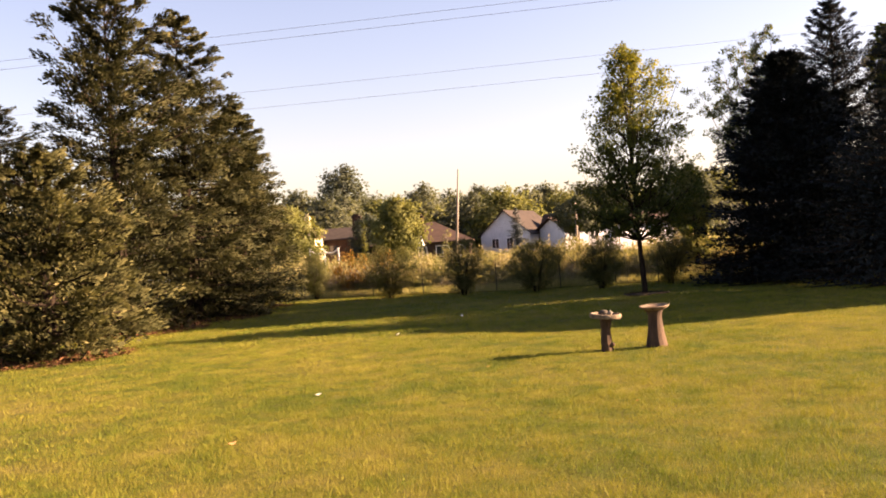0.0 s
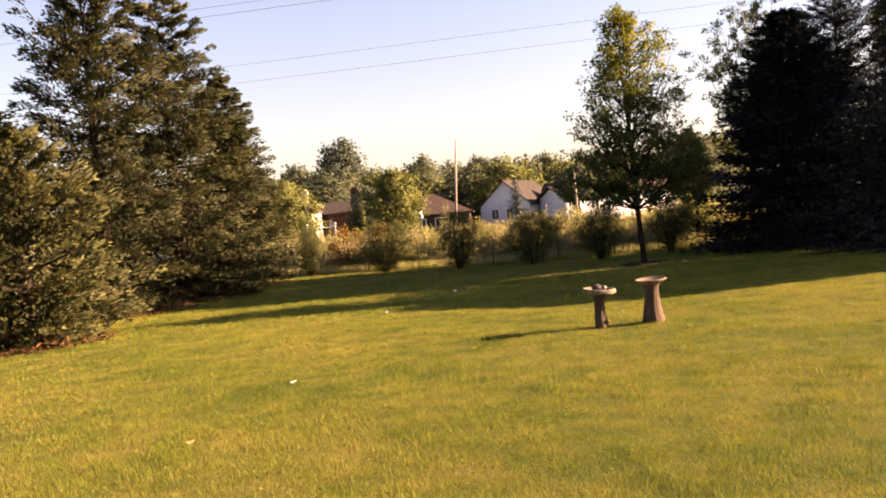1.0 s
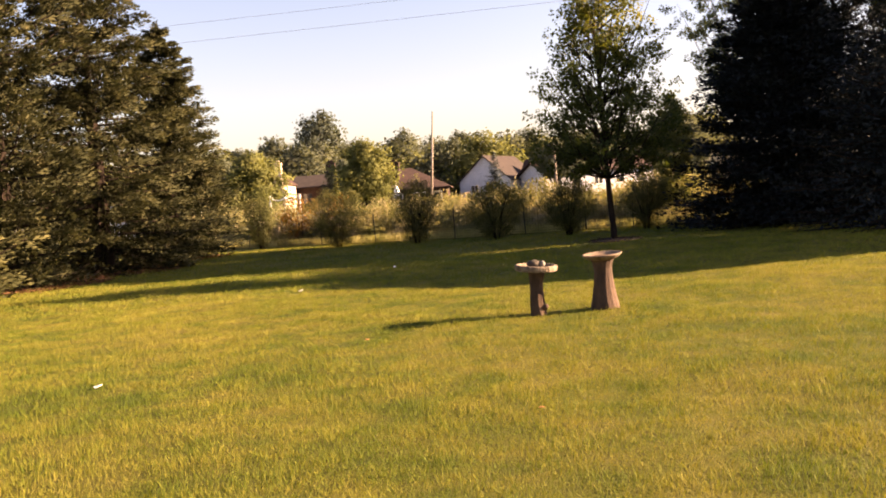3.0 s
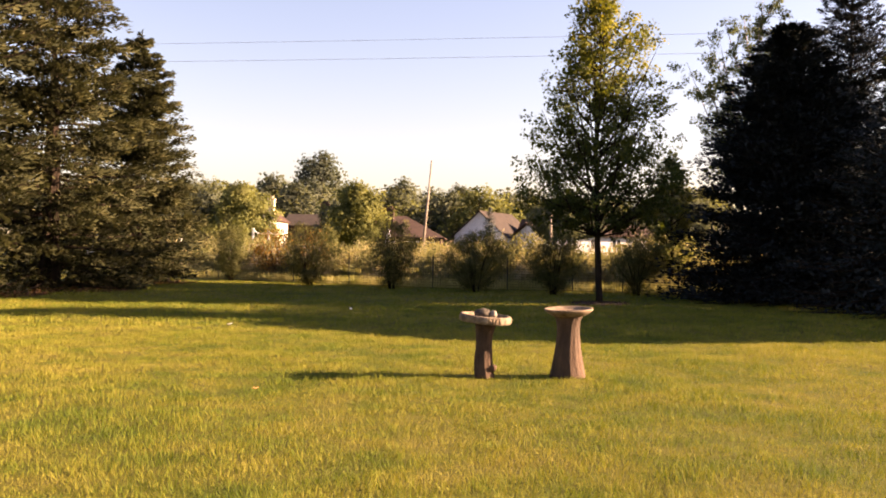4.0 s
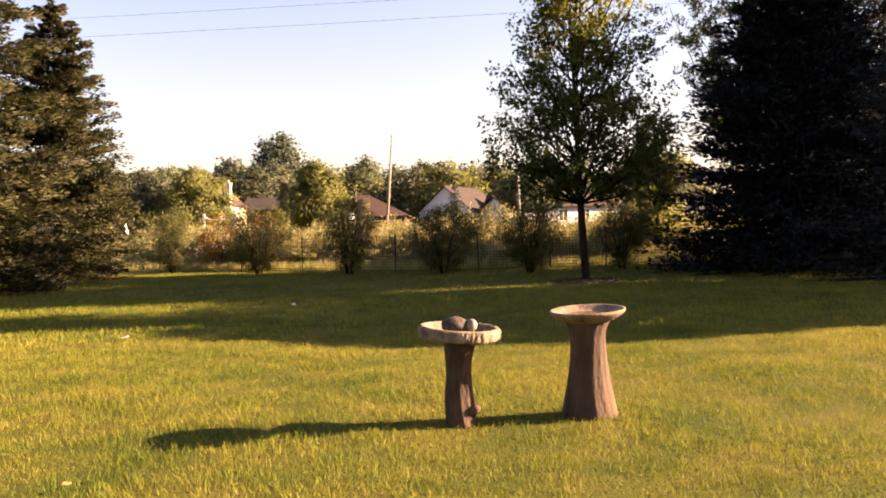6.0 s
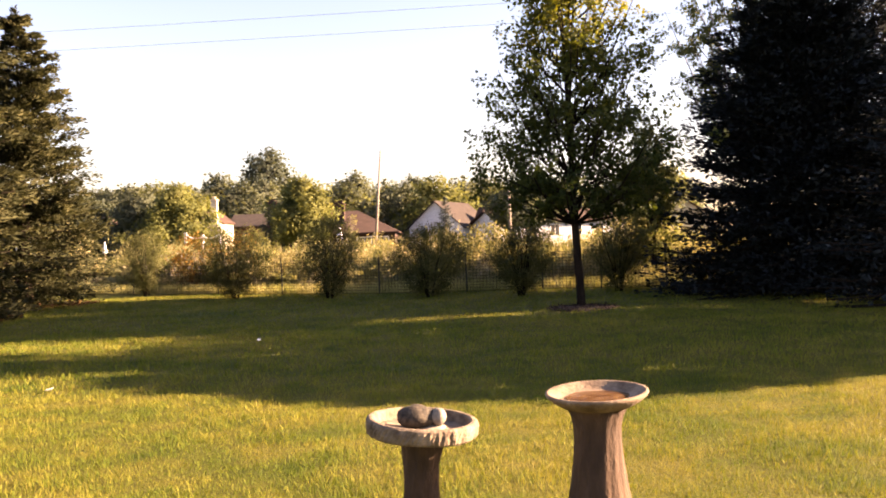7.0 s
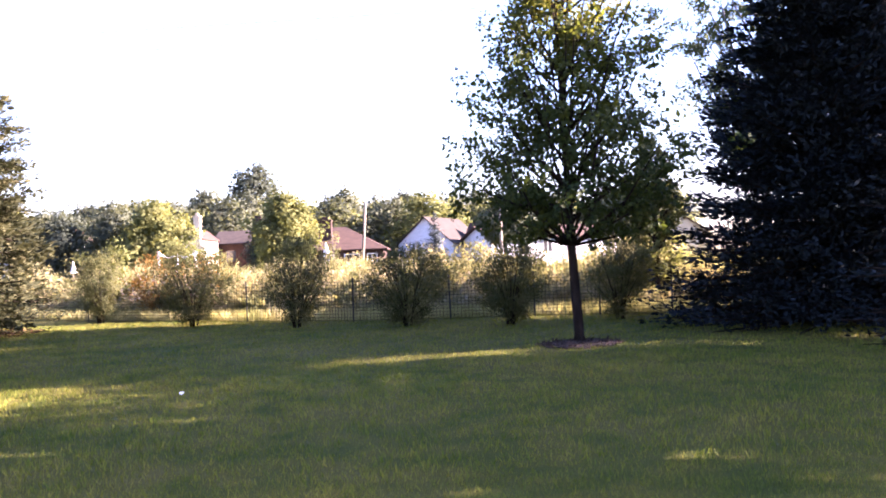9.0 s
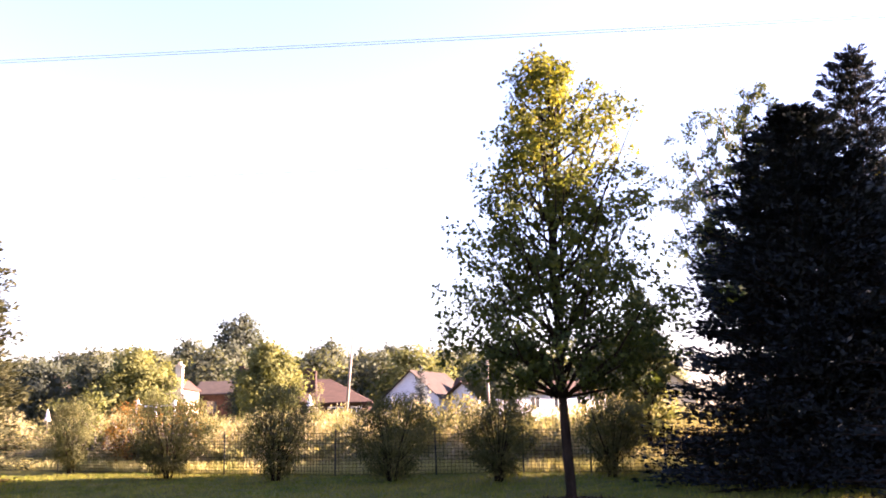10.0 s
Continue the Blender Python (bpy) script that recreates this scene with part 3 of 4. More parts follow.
def needle_litter():
    """Brown fallen needles and twigs under the spruces."""
    rng = np.random.default_rng(19)
    sets = []
    for x, y, r, m in ((-12.4, 13.9, 2.25, 4000), (-13.6, 21.4, 2.7, 4500), (-13.0, 26.0, 2.9, 3500), (-13.1, 32.4, 2.6, 2500)):
        a, q = rng.uniform(0, 2 * np.pi, m), r * np.sqrt(rng.random(m))
        p = np.stack([x + np.cos(a) * q, y + np.sin(a) * q, np.zeros(m)], 1)
        p[:, 2] = lift(p[:, 0], p[:, 1]) + rng.uniform(0.004, 0.05, m)
        u = unit(rng.normal(size=(m, 3)) * np.array([1, 1, 0.25]))
        sets.append(kites(p, u, unit(rng.normal(size=(m, 3)) * 0.4 + np.array([0, 0, 1.0])), rng.uniform(0.06, 0.2, m), rng.uniform(0.02, 0.06, m)))
    ob = part("needle_litter", loose_mesh("needle_litter", np.concatenate(sets), 4), M_NEEDLE)
    tagged(ob, "red-brown fallen needles under the spruces", "litter", kind="stuff")


needle_litter()
RIGHT = "dark spruces along the shaded side"
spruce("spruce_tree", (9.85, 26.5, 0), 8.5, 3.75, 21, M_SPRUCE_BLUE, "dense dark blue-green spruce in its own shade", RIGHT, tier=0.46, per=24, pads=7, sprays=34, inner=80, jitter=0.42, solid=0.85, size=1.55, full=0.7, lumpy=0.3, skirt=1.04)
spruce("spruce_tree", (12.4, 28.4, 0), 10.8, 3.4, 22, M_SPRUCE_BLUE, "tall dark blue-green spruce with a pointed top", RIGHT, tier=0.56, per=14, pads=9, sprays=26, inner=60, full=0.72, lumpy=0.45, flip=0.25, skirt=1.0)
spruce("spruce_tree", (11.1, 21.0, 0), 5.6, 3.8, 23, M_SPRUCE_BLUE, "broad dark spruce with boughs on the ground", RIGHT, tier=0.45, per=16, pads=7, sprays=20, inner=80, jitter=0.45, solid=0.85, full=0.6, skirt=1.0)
limb_tree("broadleaf_tree", (9.5, 28.9, 0), "airy grey-green broad-leaved tree rising behind dark spruces", 31, M_WILLOW, M_BARK_GREY, 3.4, 0.11,
          [(3.6, 0.5, 0, 0), (5.0, 0.9, -0.4, 0), (6.8, 1.5, -0.75, 0), (8.2, 1.75, -0.75, 0), (9.2, 1.2, -0.2, 0), (10.1, 0.5, 0.25, 0)], 420, 44, 0.105, n_limbs=6, spread=0.1, arms=30, rise=2.6, wide=0.55)
# unseen trees added past the lawn, placed to cast its shade
limb_tree("broadleaf_tree", (14.4, 16.7, 0), "unseen round broad-leaved tree added to shade the lawn", 32, M_MAPLE, M_BARK_GREY, 2.0, 0.14,
          [(1.0, 1.2, 0, 0), (2.4, 1.7, 0, 0), (4.2, 2.6, 0, 0), (4.85, 3.1, 0, 0), (5.5, 2.2, 0, 0), (6.3, 0.7, 0, 0), (6.8, 0.2, 0, 0)], 450, 48, 0.24, spread=0.17)
limb_tree("broadleaf_tree", (17.6, 19.2, 0), "unseen tall broad-leaved tree added to shade the lawn", 33, M_MAPLE, M_BARK_GREY, 2.2, 0.16,
          [(1.8, 1.4, 0, 0), (4.6, 2.0, 0, 0), (7.0, 1.7, 0, 0), (9.2, 1.2, 0, 0), (10.6, 0.3, 0, 0)], 260, 50, 0.2)
spruce("spruce_tree", (19.6, 23.0, 0), 11.2, 2.3, 24, M_SPRUCE_BLUE, "unseen tall dark spruce added past the lawn's edge for shade", RIGHT, sprays=12, pads=6, size=1.35, bare=0.15)

# two more out of sight, keeping sun off dark spruces and fence line
spruce("spruce_tree", (16.4, 25.5, 0), 8.5, 3.1, 26, M_SPRUCE_BLUE, "unseen dark spruce added past the lawn's edge for shade", RIGHT, sprays=12, pads=7, inner=60, size=1.35)
spruce("spruce_tree", (15.6, 30.9, 0), 10.0, 2.9, 25, M_SPRUCE_BLUE, "hidden tall dark spruce added behind the others for shade", RIGHT, sprays=12, pads=6, size=1.35)

limb_tree("broadleaf_tree", (19.0, 33.2, 0), "unseen tall broad-leaved tree added past the lawn's corner for shade", 34, M_MAPLE, M_BARK_GREY, 5.6, 0.17,
          [(6.6, 1.0, 0, 0), (7.6, 2.7, 0, 0), (9.5, 3.0, 0, 0), (11.0, 2.0, 0, 0), (12.0, 0.5, 0, 0)], 420, 55, 0.22, spread=0.22)
spruce("spruce_tree", (19.5, 27.5, 0), 13.5, 2.9, 27, M_SPRUCE_BLUE, "unseen tall dark spruce added past the lawn's edge for shade", RIGHT, sprays=12, pads=6, size=1.35)

# unseen high crown, added to shade the maple's lower branches
limb_tree("broadleaf_tree", (19.6, 25.0, 0), "unseen tall broad-leaved tree with a high crown, added for shade", 35, M_MAPLE, M_BARK_GREY, 6.6, 0.17,
          [(7.9, 0.9, 0, 0), (8.6, 2.0, 0, 0), (9.8, 2.2, 0, 0), (10.9, 1.5, 0, 0), (11.8, 0.4, 0, 0)], 260, 60, 0.2, spread=0.2)

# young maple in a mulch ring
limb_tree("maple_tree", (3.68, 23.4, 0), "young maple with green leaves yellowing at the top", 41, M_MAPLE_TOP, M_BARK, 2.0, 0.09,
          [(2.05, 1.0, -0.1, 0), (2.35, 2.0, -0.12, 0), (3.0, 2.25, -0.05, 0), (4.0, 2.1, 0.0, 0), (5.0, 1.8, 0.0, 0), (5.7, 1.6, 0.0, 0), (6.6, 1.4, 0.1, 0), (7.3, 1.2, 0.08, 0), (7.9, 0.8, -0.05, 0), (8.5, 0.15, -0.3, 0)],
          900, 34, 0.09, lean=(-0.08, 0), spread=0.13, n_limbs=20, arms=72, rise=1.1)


def build_mulch():
    rng = np.random.default_rng(5)
    ring = thing("mulch_ring", "low ring of dark wood mulch round the maple", "mulch", (3.66, 23.2, 0))
    bm = bmesh.new()
    lathe(bm, [(0.78, 0.0), (0.74, 0.035), (0.55, 0.06), (0.3, 0.075), (0.12, 0.07)], 30, lambda t, z, r: r * (1 + 0.07 * math.sin(3 * t) + 0.05 * math.sin(7 * t + 1)))
    part("mound", bm, M_MULCH, ring)
    n = 900
    a, q = rng.uniform(0, 2 * np.pi, n), 0.8 * np.sqrt(rng.random(n))
    p = np.stack([np.cos(a) * q, np.sin(a) * q, 0.075 - 0.05 * (q / 0.8) ** 2 + rng.uniform(0, 0.02, n)], 1)
    u = unit(rng.normal(size=(n, 3)) * np.array([1, 1, 0.35]))
    part("chip_layer", loose_mesh("chip_layer", kites(p, u, unit(rng.normal(size=(n, 3)) * 0.5 + np.array([0, 0, 1.0])), rng.uniform(0.04, 0.11, n), rng.uniform(0.015, 0.03, n)), 4), M_MULCH, ring)


build_mulch()


# ---- birdbaths ----
def tall_birdbath(at):
    bath = thing("birdbath", "tall brown cast-stone birdbath with a wide dish of rusty water", "birdbath", at)
    rng = random.Random(7)
    ph = [rng.uniform(0, 6.28) for _ in range(6)]

    def bark(t, z, r):
        k = 0.5 + 0.5 * math.sin(z * 9 + ph[0])
        return r * (1 + 0.022 * math.sin(13 * t + ph[1] + 2 * math.sin(6 * z)) + 0.016 * math.sin(23 * t + ph[2] + 9 * z) * k + 0.02 * math.sin(3 * t + ph[3]))

    prof = [(0.185, -0.02), (0.187, 0.015), (0.178, 0.05), (0.166, 0.11), (0.153, 0.18), (0.139, 0.26), (0.128, 0.34), (0.119, 0.42), (0.114, 0.49), (0.116, 0.55), (0.126, 0.6), (0.142, 0.635), (0.147, 0.645)]
    bm = bmesh.new()
    lathe(bm, prof, 64, bark)
    smooth(part("pedestal", bm, M_CAST, bath))
    bm = bmesh.new()
    lathe(bm, [(0.145, 0.0), (0.185, 0.012), (0.235, 0.04), (0.262, 0.062), (0.268, 0.072), (0.266, 0.081), (0.256, 0.084), (0.243, 0.078), (0.215, 0.06), (0.19, 0.05), (0.17, 0.046), (0.08, 0.042)], 56)
    bowl = smooth(part("bowl", bm, M_CAST_PALE, bath, "shallow flared dish"))
    bowl.matrix_basis = pose(0.004, 0, 0.644, 2.4, -2.0, 0) @ Matrix.Diagonal((0.945, 0.945, 1, 1))
    bm = bmesh.new()
    lathe(bm, [(0.165, -0.004), (0.165, 0.001)], 48, lambda t, z, r: r * (1 + 0.05 * math.sin(3 * t + 1) + 0.025 * math.sin(7 * t)))
    water = part("water", bm, M_WATER, bowl, "rust-brown standing water")
    water.matrix_basis = pose(0, 0, 0.0475)
    return bath


def short_birdbath(at):
    bath = thing("birdbath", "low log-shaped cast birdbath with a bark-edged basin", "birdbath", at)

    def log(t, z, r):
        return r * (1 + 0.05 * math.sin(9 * t + 3 * math.sin(8 * z)) + 0.03 * math.sin(17 * t + 11 * z) + 0.05 * math.sin(2 * t + 6 * z))

    prof = [(0.098, -0.02), (0.1, 0.02), (0.094, 0.08), (0.09, 0.15), (0.083, 0.24), (0.078, 0.33), (0.08, 0.41), (0.088, 0.48), (0.098, 0.53), (0.108, 0.565)]
    bm = bmesh.new()
    lathe(bm, [(r, z) for r, z in prof], 48, log)
    for v in bm.verts:
        v.co.x += -0.012 * math.sin(v.co.z * 6)
    smooth(part("pedestal", bm, M_CAST, bath))
    bm = bmesh.new()
    tube(bm, [(0.05, -0.03, 0.09), (0.1, -0.05, 0.125), (0.112, -0.055, 0.14)], [0.045, 0.035, 0.02], 9)
    smooth(part("branch_stub", bm, M_CAST, bath))

    def bark(t, z, r):
        if r < 0.23:
            return r
        rough = max(-1.0, min(1.0, 2.2 * math.sin(29 * t + 4 * math.sin(5 * t) + 12 * z))) * 0.6 + math.sin(61 * t + 120 * z) * 0.4
        return r * (1 + 0.022 * rough * (1 if 0.006 < z < 0.07 else 0.2) + 0.012 * math.sin(2 * t + 1) + 0.008 * math.sin(5 * t))

    bm = bmesh.new()
    lathe(bm, [(0.1, -0.012), (0.2, -0.006), (0.25, 0.0), (0.262, 0.01), (0.266, 0.03), (0.266, 0.055), (0.262, 0.07), (0.252, 0.078), (0.236, 0.078), (0.229, 0.07), (0.224, 0.045), (0.216, 0.03), (0.1, 0.027)], 120, bark)
    basin = part("basin", bm, M_BASIN, bath, "pale round basin edged like bark")
    basin.matrix_basis = pose(0, 0, 0.575, 1.5, 4.5, 0)
    return bath


def pebble(name, at, size, seed, material, label, turn=(0, 0, 0)):
    bm = bmesh.new()
    bmesh.ops.create_icosphere(bm, subdivisions=3, radius=1.0)
    for v in bm.verts:
        k = 1 + 0.14 * noise.noise(v.co * 1.3 + Vector((seed, 0, 0))) + 0.05 * noise.noise(v.co * 4 + Vector((0, seed, 0)))
        v.co = Vector((v.co.x * size[0], v.co.y * size[1], v.co.z * size[2])) * k
    ob = smooth(part(name, bm, material))
    ob.matrix_basis = pose(*at, *turn)
    return tagged(ob, label, "stone")


TALL, SHORT = (1.365, 8.79, 0), (0.5, 8.64, 0)
tall_birdbath(TALL)
short_birdbath(SHORT)
sx, sy = SHORT[0], SHORT[1]
pebble("stone", (sx + 0.03, sy - 0.01, 0.606), (0.085, 0.07, 0.016), 4.0, M_STONE_PALE, "flat pale stone lying in the basin")
pebble("stone", (sx - 0.02, sy - 0.01, 0.66), (0.1, 0.072, 0.058), 1.0, M_STONE_DARK, "dark speckled fieldstone resting in the basin", (0, 6, 8))
pebble("stone", (sx + 0.082, sy - 0.022, 0.66), (0.037, 0.045, 0.044), 2.0, M_STONE_PALE, "pale rounded stone leaning on a darker one", (0, 10, 0))


def scrap(name, at, size, material, label, seed):
    rng = random.Random(seed)
    bm = bmesh.new()
    vs = [bm.verts.new((math.cos(a) * size * rng.uniform(0.6, 1.1), math.sin(a) * size * rng.uniform(0.5, 1.0), rng.uniform(0, size * 0.4))) for a in [i * 0.9 for i in range(7)]]
    bm.faces.new(vs)
    g = bmesh.ops.extrude_face_region(bm, geom=bm.faces[:])
    for v in g["geom"]:
        if isinstance(v, bmesh.types.BMVert):
            v.co.z += 0.006
    ob = part(name, bm, material)
    ob.matrix_basis = pose(at[0], at[1], at[2], rng.uniform(-15, 15), rng.uniform(-15, 15), rng.uniform(0, 360))
    return tagged(ob, label, "litter")


scrap("paper_scrap", (-3.75, 14.1, 0.03), 0.062, M_LITTER, "small pale scrap lying in the grass", 1)
scrap("paper_scrap", (-3.9, 5.6, 0.035), 0.05, M_LITTER, "small pale scrap lying in the grass", 2)
scrap("paper_scrap", (-2.4, 18.75, 0.035), 0.04, M_LITTER, "small pale scrap lying in the shaded grass", 3)
scrap("dead_leaf", (-4.2, 2.6, 0.035), 0.05, M_FALLEN, "curled orange-brown dead leaf on the lawn", 4)
scrap("dead_leaf", (-1.55, 7.4, 0.03), 0.03, M_FALLEN, "curled orange-brown dead leaf on the lawn", 5)
scrap("dead_leaf", (0.2, 3.7, 0.03), 0.03, M_FALLEN, "curled orange-brown dead leaf on the lawn", 6)

# ---- shrubs before the fence ----
for i, (x, y, w, h) in enumerate(((-10.5, 37.2, 0.6, 2.3), (-6.2, 33.2, 1.22, 2.25), (-2.75, 30.8, 0.86, 2.3), (0.29, 29.8, 1.05, 2.0), (2.9, 29.0, 0.86, 2.0), (5.74, 29.3, 0.76, 1.9))):
    limb_tree("shrub", (x, y, 0), ("narrow upright" if w < 0.85 else "rounded") + " leafy shrub with many stems before the wire fence", 50 + i, M_SHRUB, M_BARK, 0.3, 0.022,
              [(0.12, w * 0.3, 0, 0), (h * 0.3, w * 0.75, 0, 0), (h * 0.6, w * 1.1, 0, 0), (h * 0.85, w * 0.98, 0.05, 0), (h * 1.02, w * 0.5, 0.08, 0)], int(120 * (0.5 + w)), 84, 0.062, group="shrubs along the fence", sheen=0.32, spread=0.15, category="shrub", stems=7, n_limbs=34, wide=0.5)

# ---- wire fence ----
POSTS = [(-15.5, 41.0), (-11.4, 38.4), (-7.4, 35.7), (-4.8, 34.1), (-1.35, 32.3), (1.45, 31.7), (3.8, 31.4), (5.55, 31.0), (7.45, 30.6), (9.9, 30.8), (12.5, 31.2)]


def fence_y(x):
    return np.interp(x, [p[0] for p in POSTS], [p[1] for p in POSTS])


def build_fence():
    fence = thing("wire_fence", "welded wire garden fence on dark steel posts", "fence", (0, 0, 0))
    bm = bmesh.new()
    box(bm, -0.022, -0.004, -0.05, 0.022, 0.004, 1.27)
    box(bm, -0.004, 0.0041, -0.05, 0.004, 0.034, 1.27)
    first = part("post", bm, M_POST, fence)
    for i, (x, y) in enumerate(POSTS):
        ob = first if i == 0 else part("post", first.data, M_POST, fence)
        ob.matrix_basis = pose(x, y, 0, 0, (i * 37 % 5 - 2) * 0.5, -15)
    for (xa, ya), (xb, yb) in zip(POSTS, POSTS[1:]):
        bm = bmesh.new()
        a, b = Vector((xa, ya - 0.012, 0)), Vector((xb, yb - 0.012, 0))
        run = (b - a).length
        d = (b - a).normalized()
        s = Vector((-d.y, d.x, 0))

        def rod(p, q, r):
            w = (q - p).normalized()
            e = s if abs(w.z) > 0.5 else Vector((0, 0, 1))
            f = w.cross(e)
            ring = [(p + (e * math.cos(t) + f * math.sin(t)) * r, q + (e * math.cos(t) + f * math.sin(t)) * r) for t in (0.5, 2.6, 4.7)]
            va, vb = [bm.verts.new(k[0]) for k in ring], [bm.verts.new(k[1]) for k in ring]
            for j in range(3):
                bm.faces.new((va[j], va[(j + 1) % 3], vb[(j + 1) % 3], vb[j]))

        n = int(run / 0.1)
        for j in range(1, n):
            p = a + d * (run * j / n)
            rod(p + Vector((0, 0, 0.03)), p + Vector((0, 0, 1.17)), 0.006)
        for j in range(13):
            z = 0.04 + 1.13 * j / 12
            rod(a + Vector((0, 0, z)), b + Vector((0, 0, z)), 0.006)
        part("wire_panel", bm, M_WIRE, fence)


build_fence()


# ---- meadow behind the fence ----
def build_meadow():
    rng = np.random.default_rng(9)
    sets = []
    n = 34000
    x = rng.uniform(-20, 13, n)
    back = rng.random(n) ** 1.4
    y = fence_y(x) + 1.5 + 14 * back
    swell = 0.75 + 0.25 * np.sin(x * 0.9 + 1) * np.cos(y * 0.5) + 0.15 * np.sin(x * 2.7 + y)
    h = (0.6 + 1.35 * np.clip((y - fence_y(x) - 1.3) / 2.2, 0, 1)) * swell * rng.uniform(0.7, 1.15, n)
    a, b = rng.uniform(0, 2 * np.pi, n), rng.uniform(0, 2 * np.pi, n)
    base = np.stack([x, y, np.full(n, -0.02)], 1)
    u = unit(np.stack([np.cos(b) * 0.16, np.sin(b) * 0.16, np.ones(n)], 1))
    nn = np.stack([np.cos(a), np.sin(a), np.zeros(n)], 1)
    sets.append(kites(base, u, nn, h, rng.uniform(0.02, 0.052, n), 0.1, 0.6))
    # leaves and plumes on the stalks
    k = 3
    i = np.repeat(np.arange(n), k)
    f = rng.uniform(0.3, 1.0, n * k) ** 0.6
    p = base[i] + u[i] * (h[i] * f)[:, None]
    d = unit(rng.normal(size=(n * k, 3)) + np.array([0, 0, 0.35]))
    L = rng.uniform(0.08, 0.22, n * k)
    sets.append(kites(p, d, rand_dirs(rng, n * k), L, L * rng.uniform(0.25, 0.55, n * k)))
    ob = part("meadow_weeds", loose_mesh("meadow_weeds", np.concatenate(sets), 4), M_WEED)
    tagged(ob, "tall sunlit golden weeds and grasses gone to seed", "weeds", kind="stuff")
    n = 30000
    x = rng.uniform(-18, 12, n)
    y = fence_y(x) + rng.uniform(0.15, 3.2, n)
    b = rng.uniform(0, 2 * np.pi, n)
    u = unit(np.stack([np.cos(b) * 0.4, np.sin(b) * 0.4, np.ones(n)], 1))
    ob = part("field_grass", loose_mesh("field_grass", kites(np.stack([x, y, np.full(n, -0.01)], 1), u, rand_dirs(rng, n), rng.uniform(0.15, 0.5, n), rng.uniform(0.012, 0.03, n), 0.1, 0.5), 4), M_FIELD)
    tagged(ob, "knee-high sunlit yellow-green grass behind the fence", "grass", kind="stuff")
    n = 260
    x = rng.uniform(-11.5, -6.2, n)
    y = fence_y(x) + rng.uniform(0.6, 2.2, n)
    p = np.stack([x, y, rng.uniform(0.7, 1.6, n)], 1)
    heads = np.concatenate([kites(p, rand_dirs(rng, n), rand_dirs(rng, n), rng.uniform(0.04, 0.09, n), rng.uniform(0.04, 0.07, n)) for _ in range(4)])
    ob = part("white_flowers", loose_mesh("white_flowers", heads, 4), M_STONE_PALE)
    tagged(ob, "loose white flower heads among the weeds", "flowers", kind="stuff")


build_meadow()
for i, (x, y, w, h, m, lab) in enumerate(((-9.0, 38.6, 1.1, 2.3, M_ORANGE, "orange-tinged wild shrub behind the fence"), (-7.0, 38.2, 0.9, 2.2, M_ORANGE, "orange-tinged wild shrub behind the fence"), (-13.0, 43.0, 1.4, 2.6, M_WEED, "pale wild shrub behind the fence"),
                                          (2.2, 35.0, 1.1, 2.2, M_WEED, "pale wild shrub behind the fence"), (7.6, 34.0, 1.2, 2.1, M_WEED, "pale wild shrub behind the fence"), (-11.3, 41.0, 0.5, 3.0, M_FAR_YG, "upright green sapling behind the fence"))):
    limb_tree("wild_shrub", (x, y, 0), lab, 70 + i, m, M_BARK, 0.3, 0.02, [(0.2, w * 0.5, 0, 0), (h * 0.5, w, 0, 0), (h * 0.85, w * 0.75, 0, 0), (h, w * 0.3, 0, 0)], int(60 * (0.4 + w)), 22, 0.11, group="wild shrubs in the meadow", spread=0.18, category="shrub", stems=5, n_limbs=20, wide=0.6)


# ---- houses beyond ----
def prism(bm, x0, x1, y0, y1, z0, z1, thick, over, along="y"):
    """Two roof slabs with a ridge along y or x."""
    def slab(pts):
        lo = [bm.verts.new(p) for p in pts]
        hi = [bm.verts.new((p[0], p[1], p[2] + thick)) for p in pts]
        bm.faces.new(lo[::-1])
        bm.faces.new(hi)
        for j in range(4):
            bm.faces.new((lo[j], lo[(j + 1) % 4], hi[(j + 1) % 4], hi[j]))
    if along == "y":
        c = (x0 + x1) / 2
        drop = (z1 - z0) / (c - x0) * over
        slab([(x0 - over, y0 - over, z0 - drop), (c, y0 - over, z1), (c, y1 + over, z1), (x0 - over, y1 + over, z0 - drop)])
        slab([(c, y0 - over, z1), (x1 + over, y0 - over, z0 - drop), (x1 + over, y1 + over, z0 - drop), (c, y1 + over, z1)])
    else:
        c = (y0 + y1) / 2
        drop = (z1 - z0) / (c - y0) * over
        slab([(x0 - over, y0 - over, z0 - drop), (x1 + over, y0 - over, z0 - drop), (x1 + over, c, z1), (x0 - over, c, z1)])
        slab([(x0 - over, c, z1), (x1 + over, c, z1), (x1 + over, y1 + over, z0 - drop), (x0 - over, y1 + over, z0 - drop)])


def hip(bm, x0, x1, y0, y1, z0, z1, over):
    c, q = (y0 + y1) / 2, (y1 - y0) / 2
    a = [bm.verts.new(p) for p in ((x0 - over, y0 - over, z0), (x1 + over, y0 - over, z0), (x1 + over, y1 + over, z0), (x0 - over, y1 + over, z0))]
    b = [bm.verts.new((p.co.x, p.co.y, z0 + 0.14)) for p in a]
    r = [bm.verts.new((x0 + q * 0.8, c, z1)), bm.verts.new((x1 - q * 0.8, c, z1))]
    bm.faces.new(a[::-1])
    for j in range(4):
        bm.faces.new((a[j], a[(j + 1) % 4], b[(j + 1) % 4], b[j]))
    for f in ((b[0], b[1], r[1], r[0]), (b[1], b[2], r[1]), (b[2], b[3], r[0], r[1]), (b[3], b[0], r[0])):
        bm.faces.new(f)


